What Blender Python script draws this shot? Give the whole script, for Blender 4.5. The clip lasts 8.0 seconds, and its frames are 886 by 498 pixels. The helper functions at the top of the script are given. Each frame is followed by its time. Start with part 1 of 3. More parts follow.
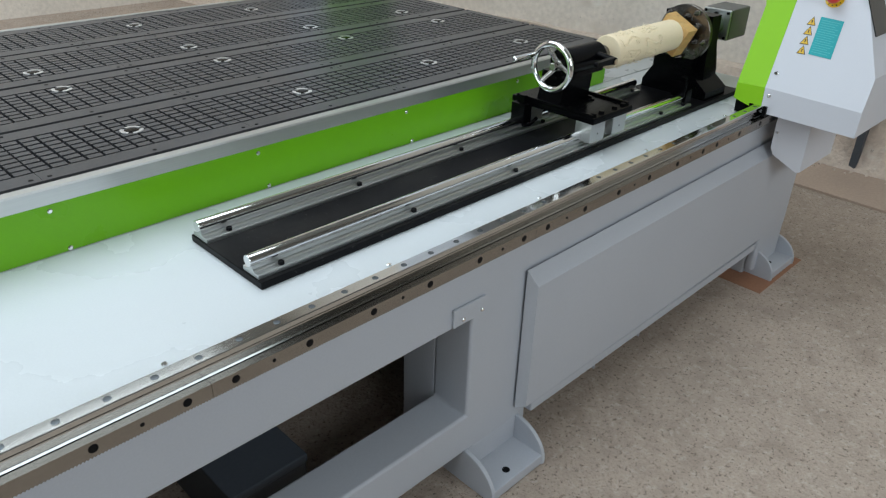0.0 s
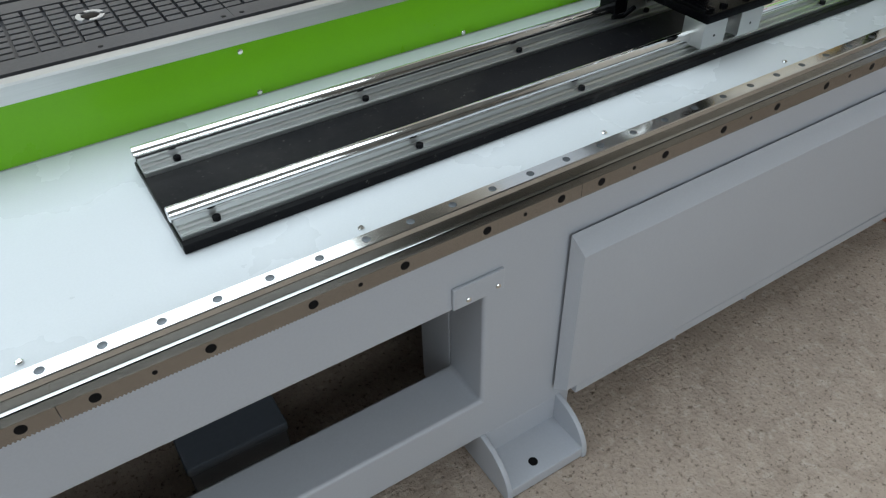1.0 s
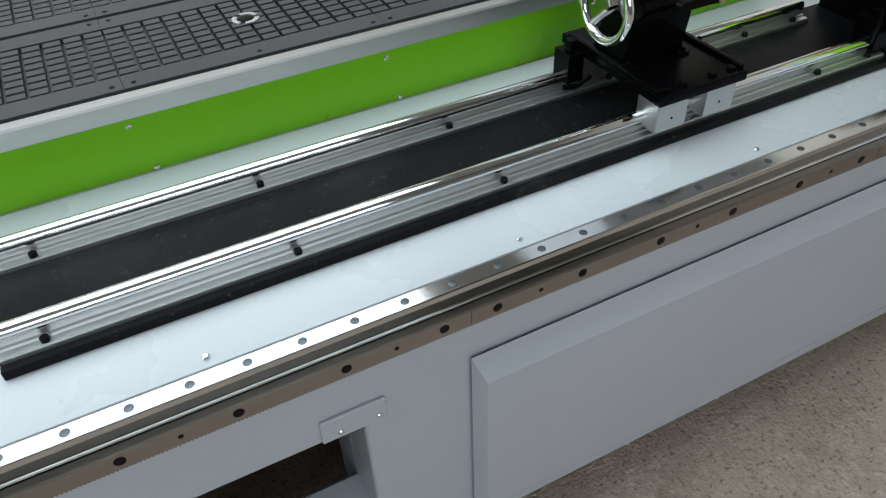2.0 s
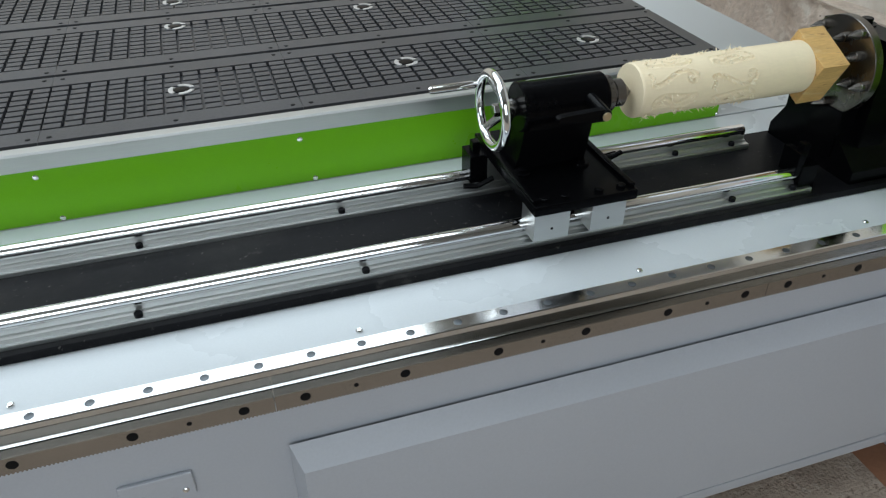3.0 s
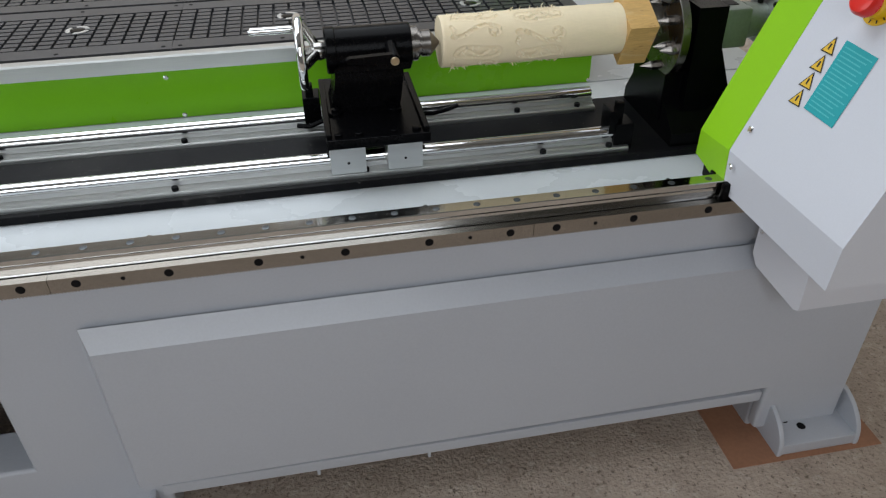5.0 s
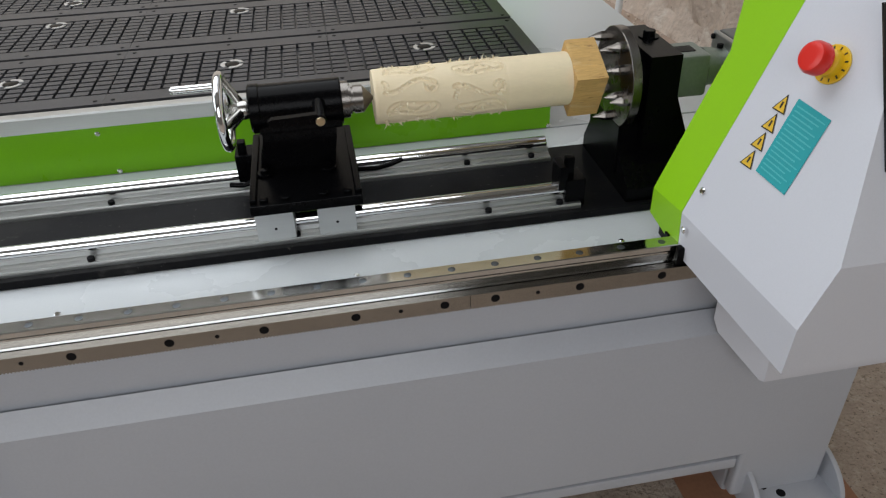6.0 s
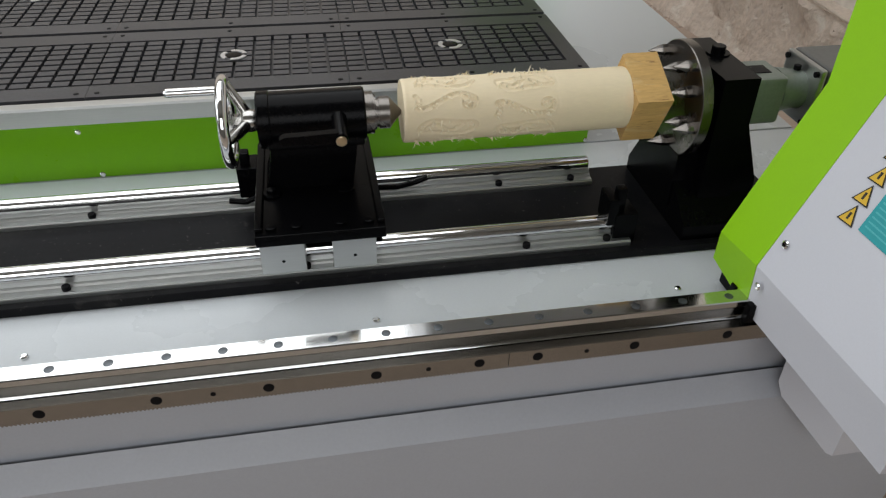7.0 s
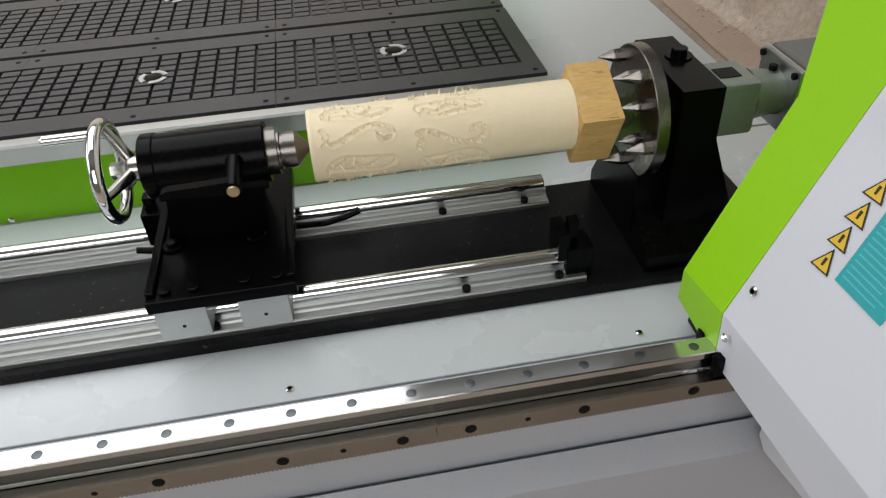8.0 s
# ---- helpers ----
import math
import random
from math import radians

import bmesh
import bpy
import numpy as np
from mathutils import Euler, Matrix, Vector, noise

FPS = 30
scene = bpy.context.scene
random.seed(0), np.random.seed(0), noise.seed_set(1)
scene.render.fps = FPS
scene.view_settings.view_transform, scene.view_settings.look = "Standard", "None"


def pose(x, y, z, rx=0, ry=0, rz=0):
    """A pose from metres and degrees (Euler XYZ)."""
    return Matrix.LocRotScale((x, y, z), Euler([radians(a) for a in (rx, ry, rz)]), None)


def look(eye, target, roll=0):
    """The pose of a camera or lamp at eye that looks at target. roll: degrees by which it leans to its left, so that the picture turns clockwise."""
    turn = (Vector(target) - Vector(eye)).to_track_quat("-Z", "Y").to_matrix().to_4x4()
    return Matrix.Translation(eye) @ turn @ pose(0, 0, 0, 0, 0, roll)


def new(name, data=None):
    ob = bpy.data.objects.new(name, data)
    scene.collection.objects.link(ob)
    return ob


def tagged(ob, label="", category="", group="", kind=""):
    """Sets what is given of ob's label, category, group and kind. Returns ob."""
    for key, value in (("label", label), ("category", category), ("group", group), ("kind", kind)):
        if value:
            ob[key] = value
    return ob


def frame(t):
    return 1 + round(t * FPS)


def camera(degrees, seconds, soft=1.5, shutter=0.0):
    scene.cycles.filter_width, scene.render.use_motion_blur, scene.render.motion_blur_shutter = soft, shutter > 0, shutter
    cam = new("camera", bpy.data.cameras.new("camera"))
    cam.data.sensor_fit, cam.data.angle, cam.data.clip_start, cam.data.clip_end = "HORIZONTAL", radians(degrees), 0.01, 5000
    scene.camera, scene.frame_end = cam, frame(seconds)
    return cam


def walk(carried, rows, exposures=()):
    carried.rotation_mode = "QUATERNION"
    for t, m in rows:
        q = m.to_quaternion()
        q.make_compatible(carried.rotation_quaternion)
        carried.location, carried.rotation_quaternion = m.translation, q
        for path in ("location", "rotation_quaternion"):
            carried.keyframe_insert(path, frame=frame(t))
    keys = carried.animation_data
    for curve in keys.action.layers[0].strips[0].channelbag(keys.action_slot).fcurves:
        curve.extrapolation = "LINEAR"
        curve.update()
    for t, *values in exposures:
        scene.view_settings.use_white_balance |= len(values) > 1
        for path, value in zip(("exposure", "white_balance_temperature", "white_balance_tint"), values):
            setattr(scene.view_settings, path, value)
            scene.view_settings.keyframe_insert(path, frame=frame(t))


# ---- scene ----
cam = camera(61.5, 8.0, soft=1.25)
PATH = [
    (0, (-1.041, -0.741, 1.2), (0.212, 0.484, 0.235), 1.9),
    (0.5, (-0.855, -0.645, 1.159), (0.257, 0.558, 0.011), 0.4),
    (0.7, (-0.765, -0.62, 1.135), (0.217, 0.64, -0.068), -0.5),
    (1, (-0.62, -0.592, 1.151), (0.178, 0.707, -0.144), -1.4),
    (1.2, (-0.571, -0.584, 1.141), (0.181, 0.767, -0.127), -1.8),
    (1.5, (-0.468, -0.549, 1.168), (0.197, 0.795, -0.156), -3.8),
    (1.7, (-0.404, -0.517, 1.187), (0.268, 0.812, -0.147), -3.6),
    (2.8, (-0.079, -0.598, 1.189), (0.411, 0.932, -0.003), -0.2),
    (3, (-0.035, -0.627, 1.195), (0.469, 0.929, 0.045), -0.3),
    (3.5, (-0.022, -0.739, 1.177), (0.454, 0.861, 0.075), 1.8),
    (3.7, (0.006, -0.8, 1.17), (0.448, 0.823, 0.088), 2.5),
    (4, (0.037, -0.857, 1.185), (0.48, 0.736, 0.061), 2.9),
    (4.2, (0.091, -0.869, 1.183), (0.5, 0.725, 0.046), 1.6),
    (4.5, (0.163, -0.872, 1.181), (0.55, 0.712, 0.023), 0.5),
    (4.7, (0.247, -0.867, 1.175), (0.597, 0.721, 0.011), 0.1),
    (5.8, (0.448, -0.814, 1.176), (0.678, 0.792, 0.007), -2.1),
    (6, (0.474, -0.774, 1.191), (0.739, 0.853, 0.058), -2.0),
    (6.2, (0.479, -0.737, 1.187), (0.78, 0.899, 0.076), -1.5),
    (6.5, (0.455, -0.676, 1.187), (0.791, 0.928, 0.042), -0.3),
    (6.8, (0.448, -0.62, 1.184), (0.762, 0.978, 0.023), 0.9),
    (7, (0.441, -0.596, 1.181), (0.74, 0.982, -0.012), 1.2),
    (7.2, (0.475, -0.56, 1.169), (0.72, 1.009, -0.047), -0.4),
    (7.5, (0.526, -0.515, 1.18), (0.748, 1.03, -0.07), -2.0),
    (7.8, (0.571, -0.483, 1.172), (0.792, 1.07, -0.068), -2.9),
    (8, (0.583, -0.469, 1.178), (0.807, 1.076, -0.072), -3.0),
]
walk(cam, [(t, look(eye, target, roll)) for t, eye, target, roll in PATH],
     exposures=[(0.0, -0.05, 6200, 4), (3.5, -0.08, 6150, 4), (4.7, -0.13, 6350, 8), (6.0, -0.22, 6620, 10), (6.5, -0.30, 6670, 10), (7.0, -0.34, 6750, 10), (7.5, -0.21, 6800, 10), (8.0, -0.07, 6850, 10)])

# ---- world and light ----
ROOM = (-4.2, 2.29, -3.6, 5.2, 4.0)  # x0, x1, y0, y1, ceiling
world = bpy.data.worlds.new("world")
scene.world = world
world.use_nodes = True
sky = world.node_tree.nodes.new("ShaderNodeTexSky")
sky.sky_type, sky.sun_disc = "NISHITA", False
sky.sun_elevation, sky.sun_rotation = radians(38), radians(200)
world.node_tree.links.new(sky.outputs[0], world.node_tree.nodes["Background"].inputs[0])
world.node_tree.nodes["Background"].inputs[1].default_value = 0.1


def area_daylight(name, m, w, h, watts, colour):
    data = bpy.data.lights.new(name, "AREA")
    data.shape, data.size, data.size_y, data.energy, data.color = "RECTANGLE", w, h, watts, colour
    new(name, data).matrix_world = m


DAY = (0.93, 0.97, 1.0)
area_daylight("skylight_daylight", look((-0.9, 1.9, 3.9), (-0.9, 1.9, 0)), 4.2, 4.4, 188, DAY)
# Unseen fill lamps, added to brighten the machine's west side and front faces.
area_daylight("added_fill_daylight", look((-4.1, 0.6, 2.3), (0, 0.6, 1.2)), 3.6, 1.9, 60, DAY)
area_daylight("added_fill_daylight", look((-0.6, -3.5, 2.4), (-0.6, 0, 1.4)), 3.4, 1.9, 60, DAY)


# ---- materials ----
def material(name, colour, rough=0.5, metal=0.0, vary=0.06, scale=6.0, fine=120.0, bump=0.05, depth=0.002, coat=0.0, spec=0.5, spots=None, stretch=(1, 1, 1)):
    """A surface with variation at two scales, fine relief and, where given, spots (colour, scale, share)."""
    m = bpy.data.materials.new(name)
    m.use_nodes = True
    t = m.node_tree
    n, link = t.nodes, t.links.new
    b = n["Principled BSDF"]
    b.inputs["Metallic"].default_value = metal
    b.inputs["Specular IOR Level"].default_value = spec
    b.inputs["Coat Weight"].default_value = coat
    b.inputs["Coat Roughness"].default_value = 0.12
    co, mp = n.new("ShaderNodeTexCoord"), n.new("ShaderNodeMapping")
    mp.inputs["Scale"].default_value = stretch
    link(co.outputs["Object"], mp.inputs[0])
    big, small = n.new("ShaderNodeTexNoise"), n.new("ShaderNodeTexNoise")
    big.inputs["Scale"].default_value, big.inputs["Detail"].default_value = scale, 6
    small.inputs["Scale"].default_value, small.inputs["Detail"].default_value = fine, 4
    link(mp.outputs[0], big.inputs[0])
    link(mp.outputs[0], small.inputs[0])
    both = n.new("ShaderNodeMix")
    both.inputs[0].default_value = 0.45
    link(big.outputs[0], both.inputs[2])
    link(small.outputs[0], both.inputs[3])
    ramp = n.new("ShaderNodeValToRGB")
    lo, hi = [max(0, c * (1 - 3 * vary)) for c in colour], [min(1, c * (1 + 3 * vary)) for c in colour]
    ramp.color_ramp.elements[0].position, ramp.color_ramp.elements[1].position = 0.25, 0.75
    ramp.color_ramp.elements[0].color, ramp.color_ramp.elements[1].color = (*lo, 1), (*hi, 1)
    link(both.outputs[0], ramp.inputs[0])
    out = ramp.outputs[0]
    for sc, ssize, share, *soft_edge in spots or ():
        sn, sr, mix = n.new("ShaderNodeTexNoise"), n.new("ShaderNodeValToRGB"), n.new("ShaderNodeMix")
        sn.inputs["Scale"].default_value, sn.inputs["Detail"].default_value, sn.inputs["Roughness"].default_value = ssize, 5, 0.65
        link(mp.outputs[0], sn.inputs[0])
        sr.color_ramp.elements[0].position, sr.color_ramp.elements[1].position = 1 - share, min(1.0, 1 - share + (soft_edge[0] if soft_edge else 0.06))
        link(sn.outputs[0], sr.inputs[0])
        mix.data_type = "RGBA"
        link(sr.outputs[0], mix.inputs[0])
        link(out, mix.inputs[6])
        mix.inputs[7].default_value = (*sc, 1)
        out = mix.outputs[2]
    link(out, b.inputs["Base Color"])
    rr = n.new("ShaderNodeMapRange")
    rr.inputs[3].default_value, rr.inputs[4].default_value = max(0.02, rough * 0.8), min(1, rough * 1.2)
    link(big.outputs[0], rr.inputs[0])
    link(rr.outputs[0], b.inputs["Roughness"])
    bp = n.new("ShaderNodeBump")
    bp.inputs["Strength"].default_value, bp.inputs["Distance"].default_value = bump, depth
    link(small.outputs[0], bp.inputs["Height"])
    link(bp.outputs[0], b.inputs["Normal"])
    return m


GREY = material("grey_machine_paint", (0.455, 0.475, 0.52), 0.32, vary=0.02, scale=3, fine=260, bump=0.06, depth=0.0006)
WHITE = material("white_sheet_paint", (0.575, 0.605, 0.625), 0.28, vary=0.015, scale=3, fine=320, bump=0.05, depth=0.0005)
COVER = material("light_grey_cover_paint", (0.60, 0.61, 0.66), 0.38, vary=0.012, scale=3, fine=420, bump=0.08, depth=0.0004)
GREEN = material("green_sheet_paint", (0.155, 0.42, 0.005), 0.28, spec=0.30, vary=0.02, scale=4, fine=400, bump=0.04, depth=0.0004)
LIME = material("lime_cover_paint", (0.26, 0.56, 0.006), 0.38, spec=0.35, vary=0.012, scale=4, fine=400, bump=0.05, depth=0.0004)
STEEL = material("ground_steel", (0.60, 0.60, 0.59), 0.10, metal=1.0, vary=0.03, scale=12, fine=300, bump=0.02, depth=0.0003, stretch=(0.15, 3, 3))
RACKMETAL = material("rack_steel", (0.34, 0.32, 0.295), 0.22, metal=1.0, vary=0.05, scale=10, fine=240, bump=0.04, depth=0.0003, stretch=(0.4, 2, 2))
CHROME = material("chrome", (0.80, 0.80, 0.80), 0.07, metal=1.0, vary=0.01, scale=10, fine=200, bump=0.01, depth=0.0002)
ALU = material("drawn_aluminium", (0.58, 0.59, 0.58), 0.36, metal=1.0, vary=0.03, scale=14, fine=220, bump=0.05, depth=0.0003, stretch=(0.1, 4, 4))
TURNED = material("turned_steel", (0.185, 0.17, 0.155), 0.27, metal=1.0, vary=0.07, scale=18, fine=260, bump=0.05, depth=0.0003)
BLACK = material("black_machine_paint", (0.0018, 0.0018, 0.0022), 0.24, spec=0.07, vary=0.1, scale=9, fine=180, bump=0.12, depth=0.0006)
BLACKPLATE = material("black_scuffed_plate", (0.005, 0.005, 0.006), 0.42, spec=0.10, vary=0.14, scale=7, fine=150, bump=0.1, depth=0.0006, spots=[((0.016, 0.0155, 0.015), 5, 0.5, 0.2), ((0.030, 0.029, 0.028), 22, 0.36), ((0.10, 0.095, 0.09), 130, 0.35)])
RUBBER = material("black_plastic_bed", (0.047, 0.047, 0.051), 0.36, spec=0.45, vary=0.14, scale=5, fine=200, bump=0.12, depth=0.0007, spots=[((0.06, 0.06, 0.065), 9, 0.36)])
# Near-black for black bolts and screws, and for shade painted in as hole discs.
HOLE_SHADE_BOLT = material("hole_shade_bolt_black", (0.006, 0.006, 0.007), 0.4, spec=0.1, vary=0.1)
CAP = material("grey_rail_cap", (0.10, 0.11, 0.12), 0.34, metal=0.8, vary=0.1, scale=40)
CASTALU = material("grey_green_cast_housing", (0.24, 0.27, 0.24), 0.42, metal=0.35, vary=0.05, scale=14, fine=220, bump=0.15, depth=0.0006)
MOTOR = material("grey_cast_motor", (0.20, 0.20, 0.20), 0.45, metal=0.5, vary=0.05, scale=14, fine=220, bump=0.2, depth=0.0006)
TURNEDWOOD = material("pale_turned_wood", (0.84, 0.71, 0.49), 0.62, vary=0.02, scale=9, fine=160, bump=0.25, depth=0.0009, stretch=(0.6, 2.5, 2.5))
RAWWOOD = material("raw_block_wood", (0.60, 0.37, 0.13), 0.7, vary=0.09, scale=16, fine=150, bump=0.35, depth=0.0012, stretch=(0.5, 2.5, 2.5), spots=[((0.30, 0.15, 0.045), 60, 0.38), ((0.70, 0.52, 0.27), 30, 0.42, 0.2), ((0.10, 0.05, 0.02), 34, 0.33)])
PAD = material("brown_pad_board", (0.31, 0.15, 0.085), 0.7, vary=0.07, scale=14, fine=120, bump=0.2, depth=0.001, spots=[((0.12, 0.06, 0.04), 60, 0.30)])
RED = material("red_button_plastic", (0.68, 0.02, 0.012), 0.28, vary=0.01)
YELLOW = material("yellow_ring_plastic", (0.75, 0.47, 0.01), 0.4, vary=0.02)
STICKER = material("yellow_warning_sticker", (0.72, 0.45, 0.03), 0.4, vary=0.02)
INK = material("black_ink", (0.02, 0.018, 0.01), 0.5, vary=0.05)
TEAL = material("teal_label_vinyl", (0.01, 0.33, 0.36), 0.38, vary=0.03)
PALETEAL = material("pale_label_print", (0.07, 0.44, 0.47), 0.45, vary=0.03)
CLEAR = material("silver_cup_ring", (0.66, 0.66, 0.66), 0.3, metal=0.7, vary=0.04)
BRASS = material("brassy_screw", (0.62, 0.5, 0.33), 0.3, metal=1.0, vary=0.04)
CASTGREY = material("polished_cast_spokes", (0.42, 0.41, 0.39), 0.22, metal=1.0, vary=0.06, scale=30)
SCREEN = material("black_gloss_panel", (0.006, 0.006, 0.007), 0.12, vary=0.05)
DARKBOX = material("dark_slate_box_paint", (0.065, 0.075, 0.09), 0.45, vary=0.05)
BLUE = material("blue_plastic", (0.01, 0.14, 0.5), 0.4, vary=0.04)
FLOOR = material("worn_concrete_floor", (0.41, 0.335, 0.275), 0.88, vary=0.08, scale=1.6, fine=130, bump=0.9, depth=0.006,
                 spots=[((0.29, 0.23, 0.185), 9, 0.52, 0.3), ((0.50, 0.43, 0.37), 40, 0.47, 0.16), ((0.17, 0.13, 0.10), 85, 0.44, 0.1), ((0.07, 0.055, 0.045), 150, 0.385, 0.05)])
BOARD = material("pinkish_screed_strip", (0.44, 0.34, 0.27), 0.85, vary=0.06, scale=3, fine=90, bump=0.3, depth=0.003)
PLASTER = material("stained_lime_plaster", (0.66, 0.60, 0.53), 0.9, vary=0.08, scale=1.6, fine=40, bump=0.5, depth=0.006,
                   spots=[((0.50, 0.43, 0.36), 5, 0.42, 0.2), ((0.74, 0.70, 0.64), 9, 0.40, 0.15), ((0.28, 0.23, 0.18), 38, 0.33)])
PLINTH = material("crumbling_plinth_render", (0.60, 0.50, 0.42), 0.95, vary=0.09, scale=4, fine=45, bump=0.8, depth=0.014,
                  spots=[((0.70, 0.63, 0.55), 11, 0.46, 0.12), ((0.38, 0.29, 0.23), 7, 0.42, 0.2), ((0.16, 0.12, 0.09), 30, 0.35)])
# Unseen walls and ceiling, toned down to cut fill light and deepen reflections.
ROOMWALL = material("unseen_dark_wall", (0.20, 0.19, 0.17), 0.9, vary=0.05, scale=1.2, fine=30, bump=0.2, depth=0.004)
CEIL = material("unseen_grey_ceiling", (0.30, 0.30, 0.29), 0.9, vary=0.04, scale=1, fine=20, bump=0.1)


# ---- mesh helpers ----
def box(bm, x0, x1, y0, y1, z0, z1, bevel=0.0, seg=2):
    m = pose((x0 + x1) / 2, (y0 + y1) / 2, (z0 + z1) / 2) @ Matrix.Diagonal((x1 - x0, y1 - y0, z1 - z0, 1))
    vs = bmesh.ops.create_cube(bm, size=1, matrix=m)["verts"]
    if bevel:
        es = {e for v in vs for e in v.link_edges}
        bmesh.ops.bevel(bm, geom=list(es), offset=bevel, segments=seg, affect="EDGES", profile=0.5)
    return bm


def cyl(bm, a, b, r, r2=None, n=24):
    a, b = Vector(a), Vector(b)
    d = b - a
    m = Matrix.Translation((a + b) / 2) @ d.to_track_quat("Z", "Y").to_matrix().to_4x4()
    bmesh.ops.create_cone(bm, cap_ends=True, segments=n, radius1=r, radius2=r if r2 is None else r2, depth=d.length, matrix=m)
    return bm


def spin(bm, profile, a, axis, n=32):
    """A turned solid: profile of (along, radius) from a along axis."""
    a, axis = Vector(a), Vector(axis).normalized()
    q = axis.to_track_quat("Z", "Y").to_matrix()
    rings = []
    for s, r in profile:
        rings.append([bm.verts.new(a + axis * s + q @ Vector((r * math.cos(k * 2 * math.pi / n), r * math.sin(k * 2 * math.pi / n), 0))) for k in range(n)])
    for p, q2 in zip(rings, rings[1:]):
        for k in range(n):
            bm.faces.new((p[k], p[(k + 1) % n], q2[(k + 1) % n], q2[k]))
    bm.faces.new(rings[0][::-1])
    bm.faces.new(rings[-1])
    return bm


def prism(bm, poly, axis, a, b):
    """poly (two coordinates, in order) drawn out along axis x, y or z from a to b."""
    put = {"x": lambda u, v, w: (w, u, v), "y": lambda u, v, w: (u, w, v), "z": lambda u, v, w: (u, v, w)}[axis]
    p = [bm.verts.new(put(u, v, a)) for u, v in poly]
    q = [bm.verts.new(put(u, v, b)) for u, v in poly]
    for k in range(len(poly)):
        j = (k + 1) % len(poly)
        bm.faces.new((p[k], p[j], q[j], q[k]))
    bm.faces.new(p[::-1])
    bm.faces.new(q)
    return bm


def torus(bm, centre, axis, R, r, n=40, k=12):
    q = Vector(axis).to_track_quat("Z", "Y").to_matrix()
    c = Vector(centre)
    rings = []
    for i in range(n):
        a = 2 * math.pi * i / n
        rings.append([bm.verts.new(c + q @ Vector(((R + r * math.cos(t)) * math.cos(a), (R + r * math.cos(t)) * math.sin(a), r * math.sin(t)))) for t in (2 * math.pi * j / k for j in range(k))])
    for i in range(n):
        for j in range(k):
            bm.faces.new((rings[i][j], rings[(i + 1) % n][j], rings[(i + 1) % n][(j + 1) % k], rings[i][(j + 1) % k]))
    return bm


def soften(bm, offset, seg=2, angle=25):
    es = [e for e in bm.edges if len(e.link_faces) == 2 and e.calc_face_angle(0) > radians(angle)]
    bmesh.ops.bevel(bm, geom=es, offset=offset, segments=seg, affect="EDGES", profile=0.5)
    return bm


def mesh(name, bm, mat, smooth=True, sharp=35):
    bmesh.ops.recalc_face_normals(bm, faces=bm.faces)
    data = bpy.data.meshes.new(name)
    bm.to_mesh(data)
    bm.free()
    data.materials.append(mat)
    if smooth:
        data.polygons.foreach_set("use_smooth", [True] * len(data.polygons))
        data.set_sharp_from_angle(angle=radians(sharp))
    return data


def part(name, bm, mat, parent=None, label="", at=None, sharp=35):
    ob = new(name, bm if isinstance(bm, bpy.types.Mesh) else mesh(name, bm, mat, True, sharp))
    if not isinstance(bm, bpy.types.Mesh) and len(ob.data.polygons) < 3000:
        wn = ob.modifiers.new("weighted", "WEIGHTED_NORMAL")
        wn.keep_sharp = True
    ob.parent = parent
    if at is not None:
        ob.location = at
    return tagged(ob, label) if label else ob


def thing(name, at, label, category, group="", kind=""):
    """An Empty at the thing's base; its parts are given in world places and hung below it."""
    ob = new(name)
    ob.location = at
    return tagged(ob, label, category, group, kind)


def settle(ob):
    """Keeps the parts where they were built, now that the Empty has a place."""
    for o in ob.children:
        o.matrix_parent_inverse = Matrix.Translation(-ob.location)


B = bmesh.new

# ---- the room ----
x0, x1, y0, y1, top = ROOM


def skew(y):
    """The east wall is not quite square to the machine."""
    return 0.12 - 0.085 * (y - 0.1)


fl = B()
bmesh.ops.create_grid(fl, x_segments=2, y_segments=2, size=1, matrix=pose((x0 + x1) / 2, (y0 + y1) / 2, 0) @ Matrix.Diagonal(((x1 - x0) / 2 + 0.9, (y1 - y0) / 2 + 0.3, 1, 1)))
tagged(part("floor", fl, FLOOR), "worn speckled beige concrete workshop floor", "floor", kind="structure")
bd = B()
rnd = random.Random(4)
prism(bd, [(x1 + skew(y0), y0)] + [(x1 - 0.32 + rnd.uniform(-0.004, 0.004), y0 + (y1 - y0) * k / 40) for k in range(41)] + [(x1 - 0.3, y1)], "z", 0.001, 0.010)
tagged(part("floor_strip", bd, BOARD), "pinkish screed strip along the wall foot", "floor", kind="structure")


def wall(name, lo, hi, hole=None, mat=ROOMWALL, label="unseen plain dark workshop wall"):
    bm = B()
    (ax0, ay0), (ax1, ay1) = lo, hi
    if hole is None:
        box(bm, ax0, ax1, ay0, ay1, 0, top)
    else:
        a, b, za, zb = hole
        if ax1 - ax0 > ay1 - ay0:
            box(bm, ax0, a, ay0, ay1, 0, top), box(bm, b, ax1, ay0, ay1, 0, top)
            box(bm, a, b, ay0, ay1, 0, za), box(bm, a, b, ay0, ay1, zb, top)
        else:
            box(bm, ax0, ax1, ay0, a, 0, top), box(bm, ax0, ax1, b, ay1, 0, top)
            box(bm, ax0, ax1, a, b, 0, za), box(bm, ax0, ax1, a, b, zb, top)
    return tagged(part(name, bm, mat), label, "wall", kind="structure")


wall("wall_north", (x0 - 0.3, y1), (x1 + 0.9, y1 + 0.3), None, PLASTER, "stained whitewashed plaster wall")
# Openings behind the added fill lamps; no window is known in either wall.
wall("wall_south", (x0 - 0.3, y0 - 0.3), (x1 + 0.9, y0), (-2.3, 1.1, 1.45, 3.35))
wall("wall_west", (x0 - 0.3, y0), (x0, y1), (-1.2, 2.4, 1.35, 3.25))
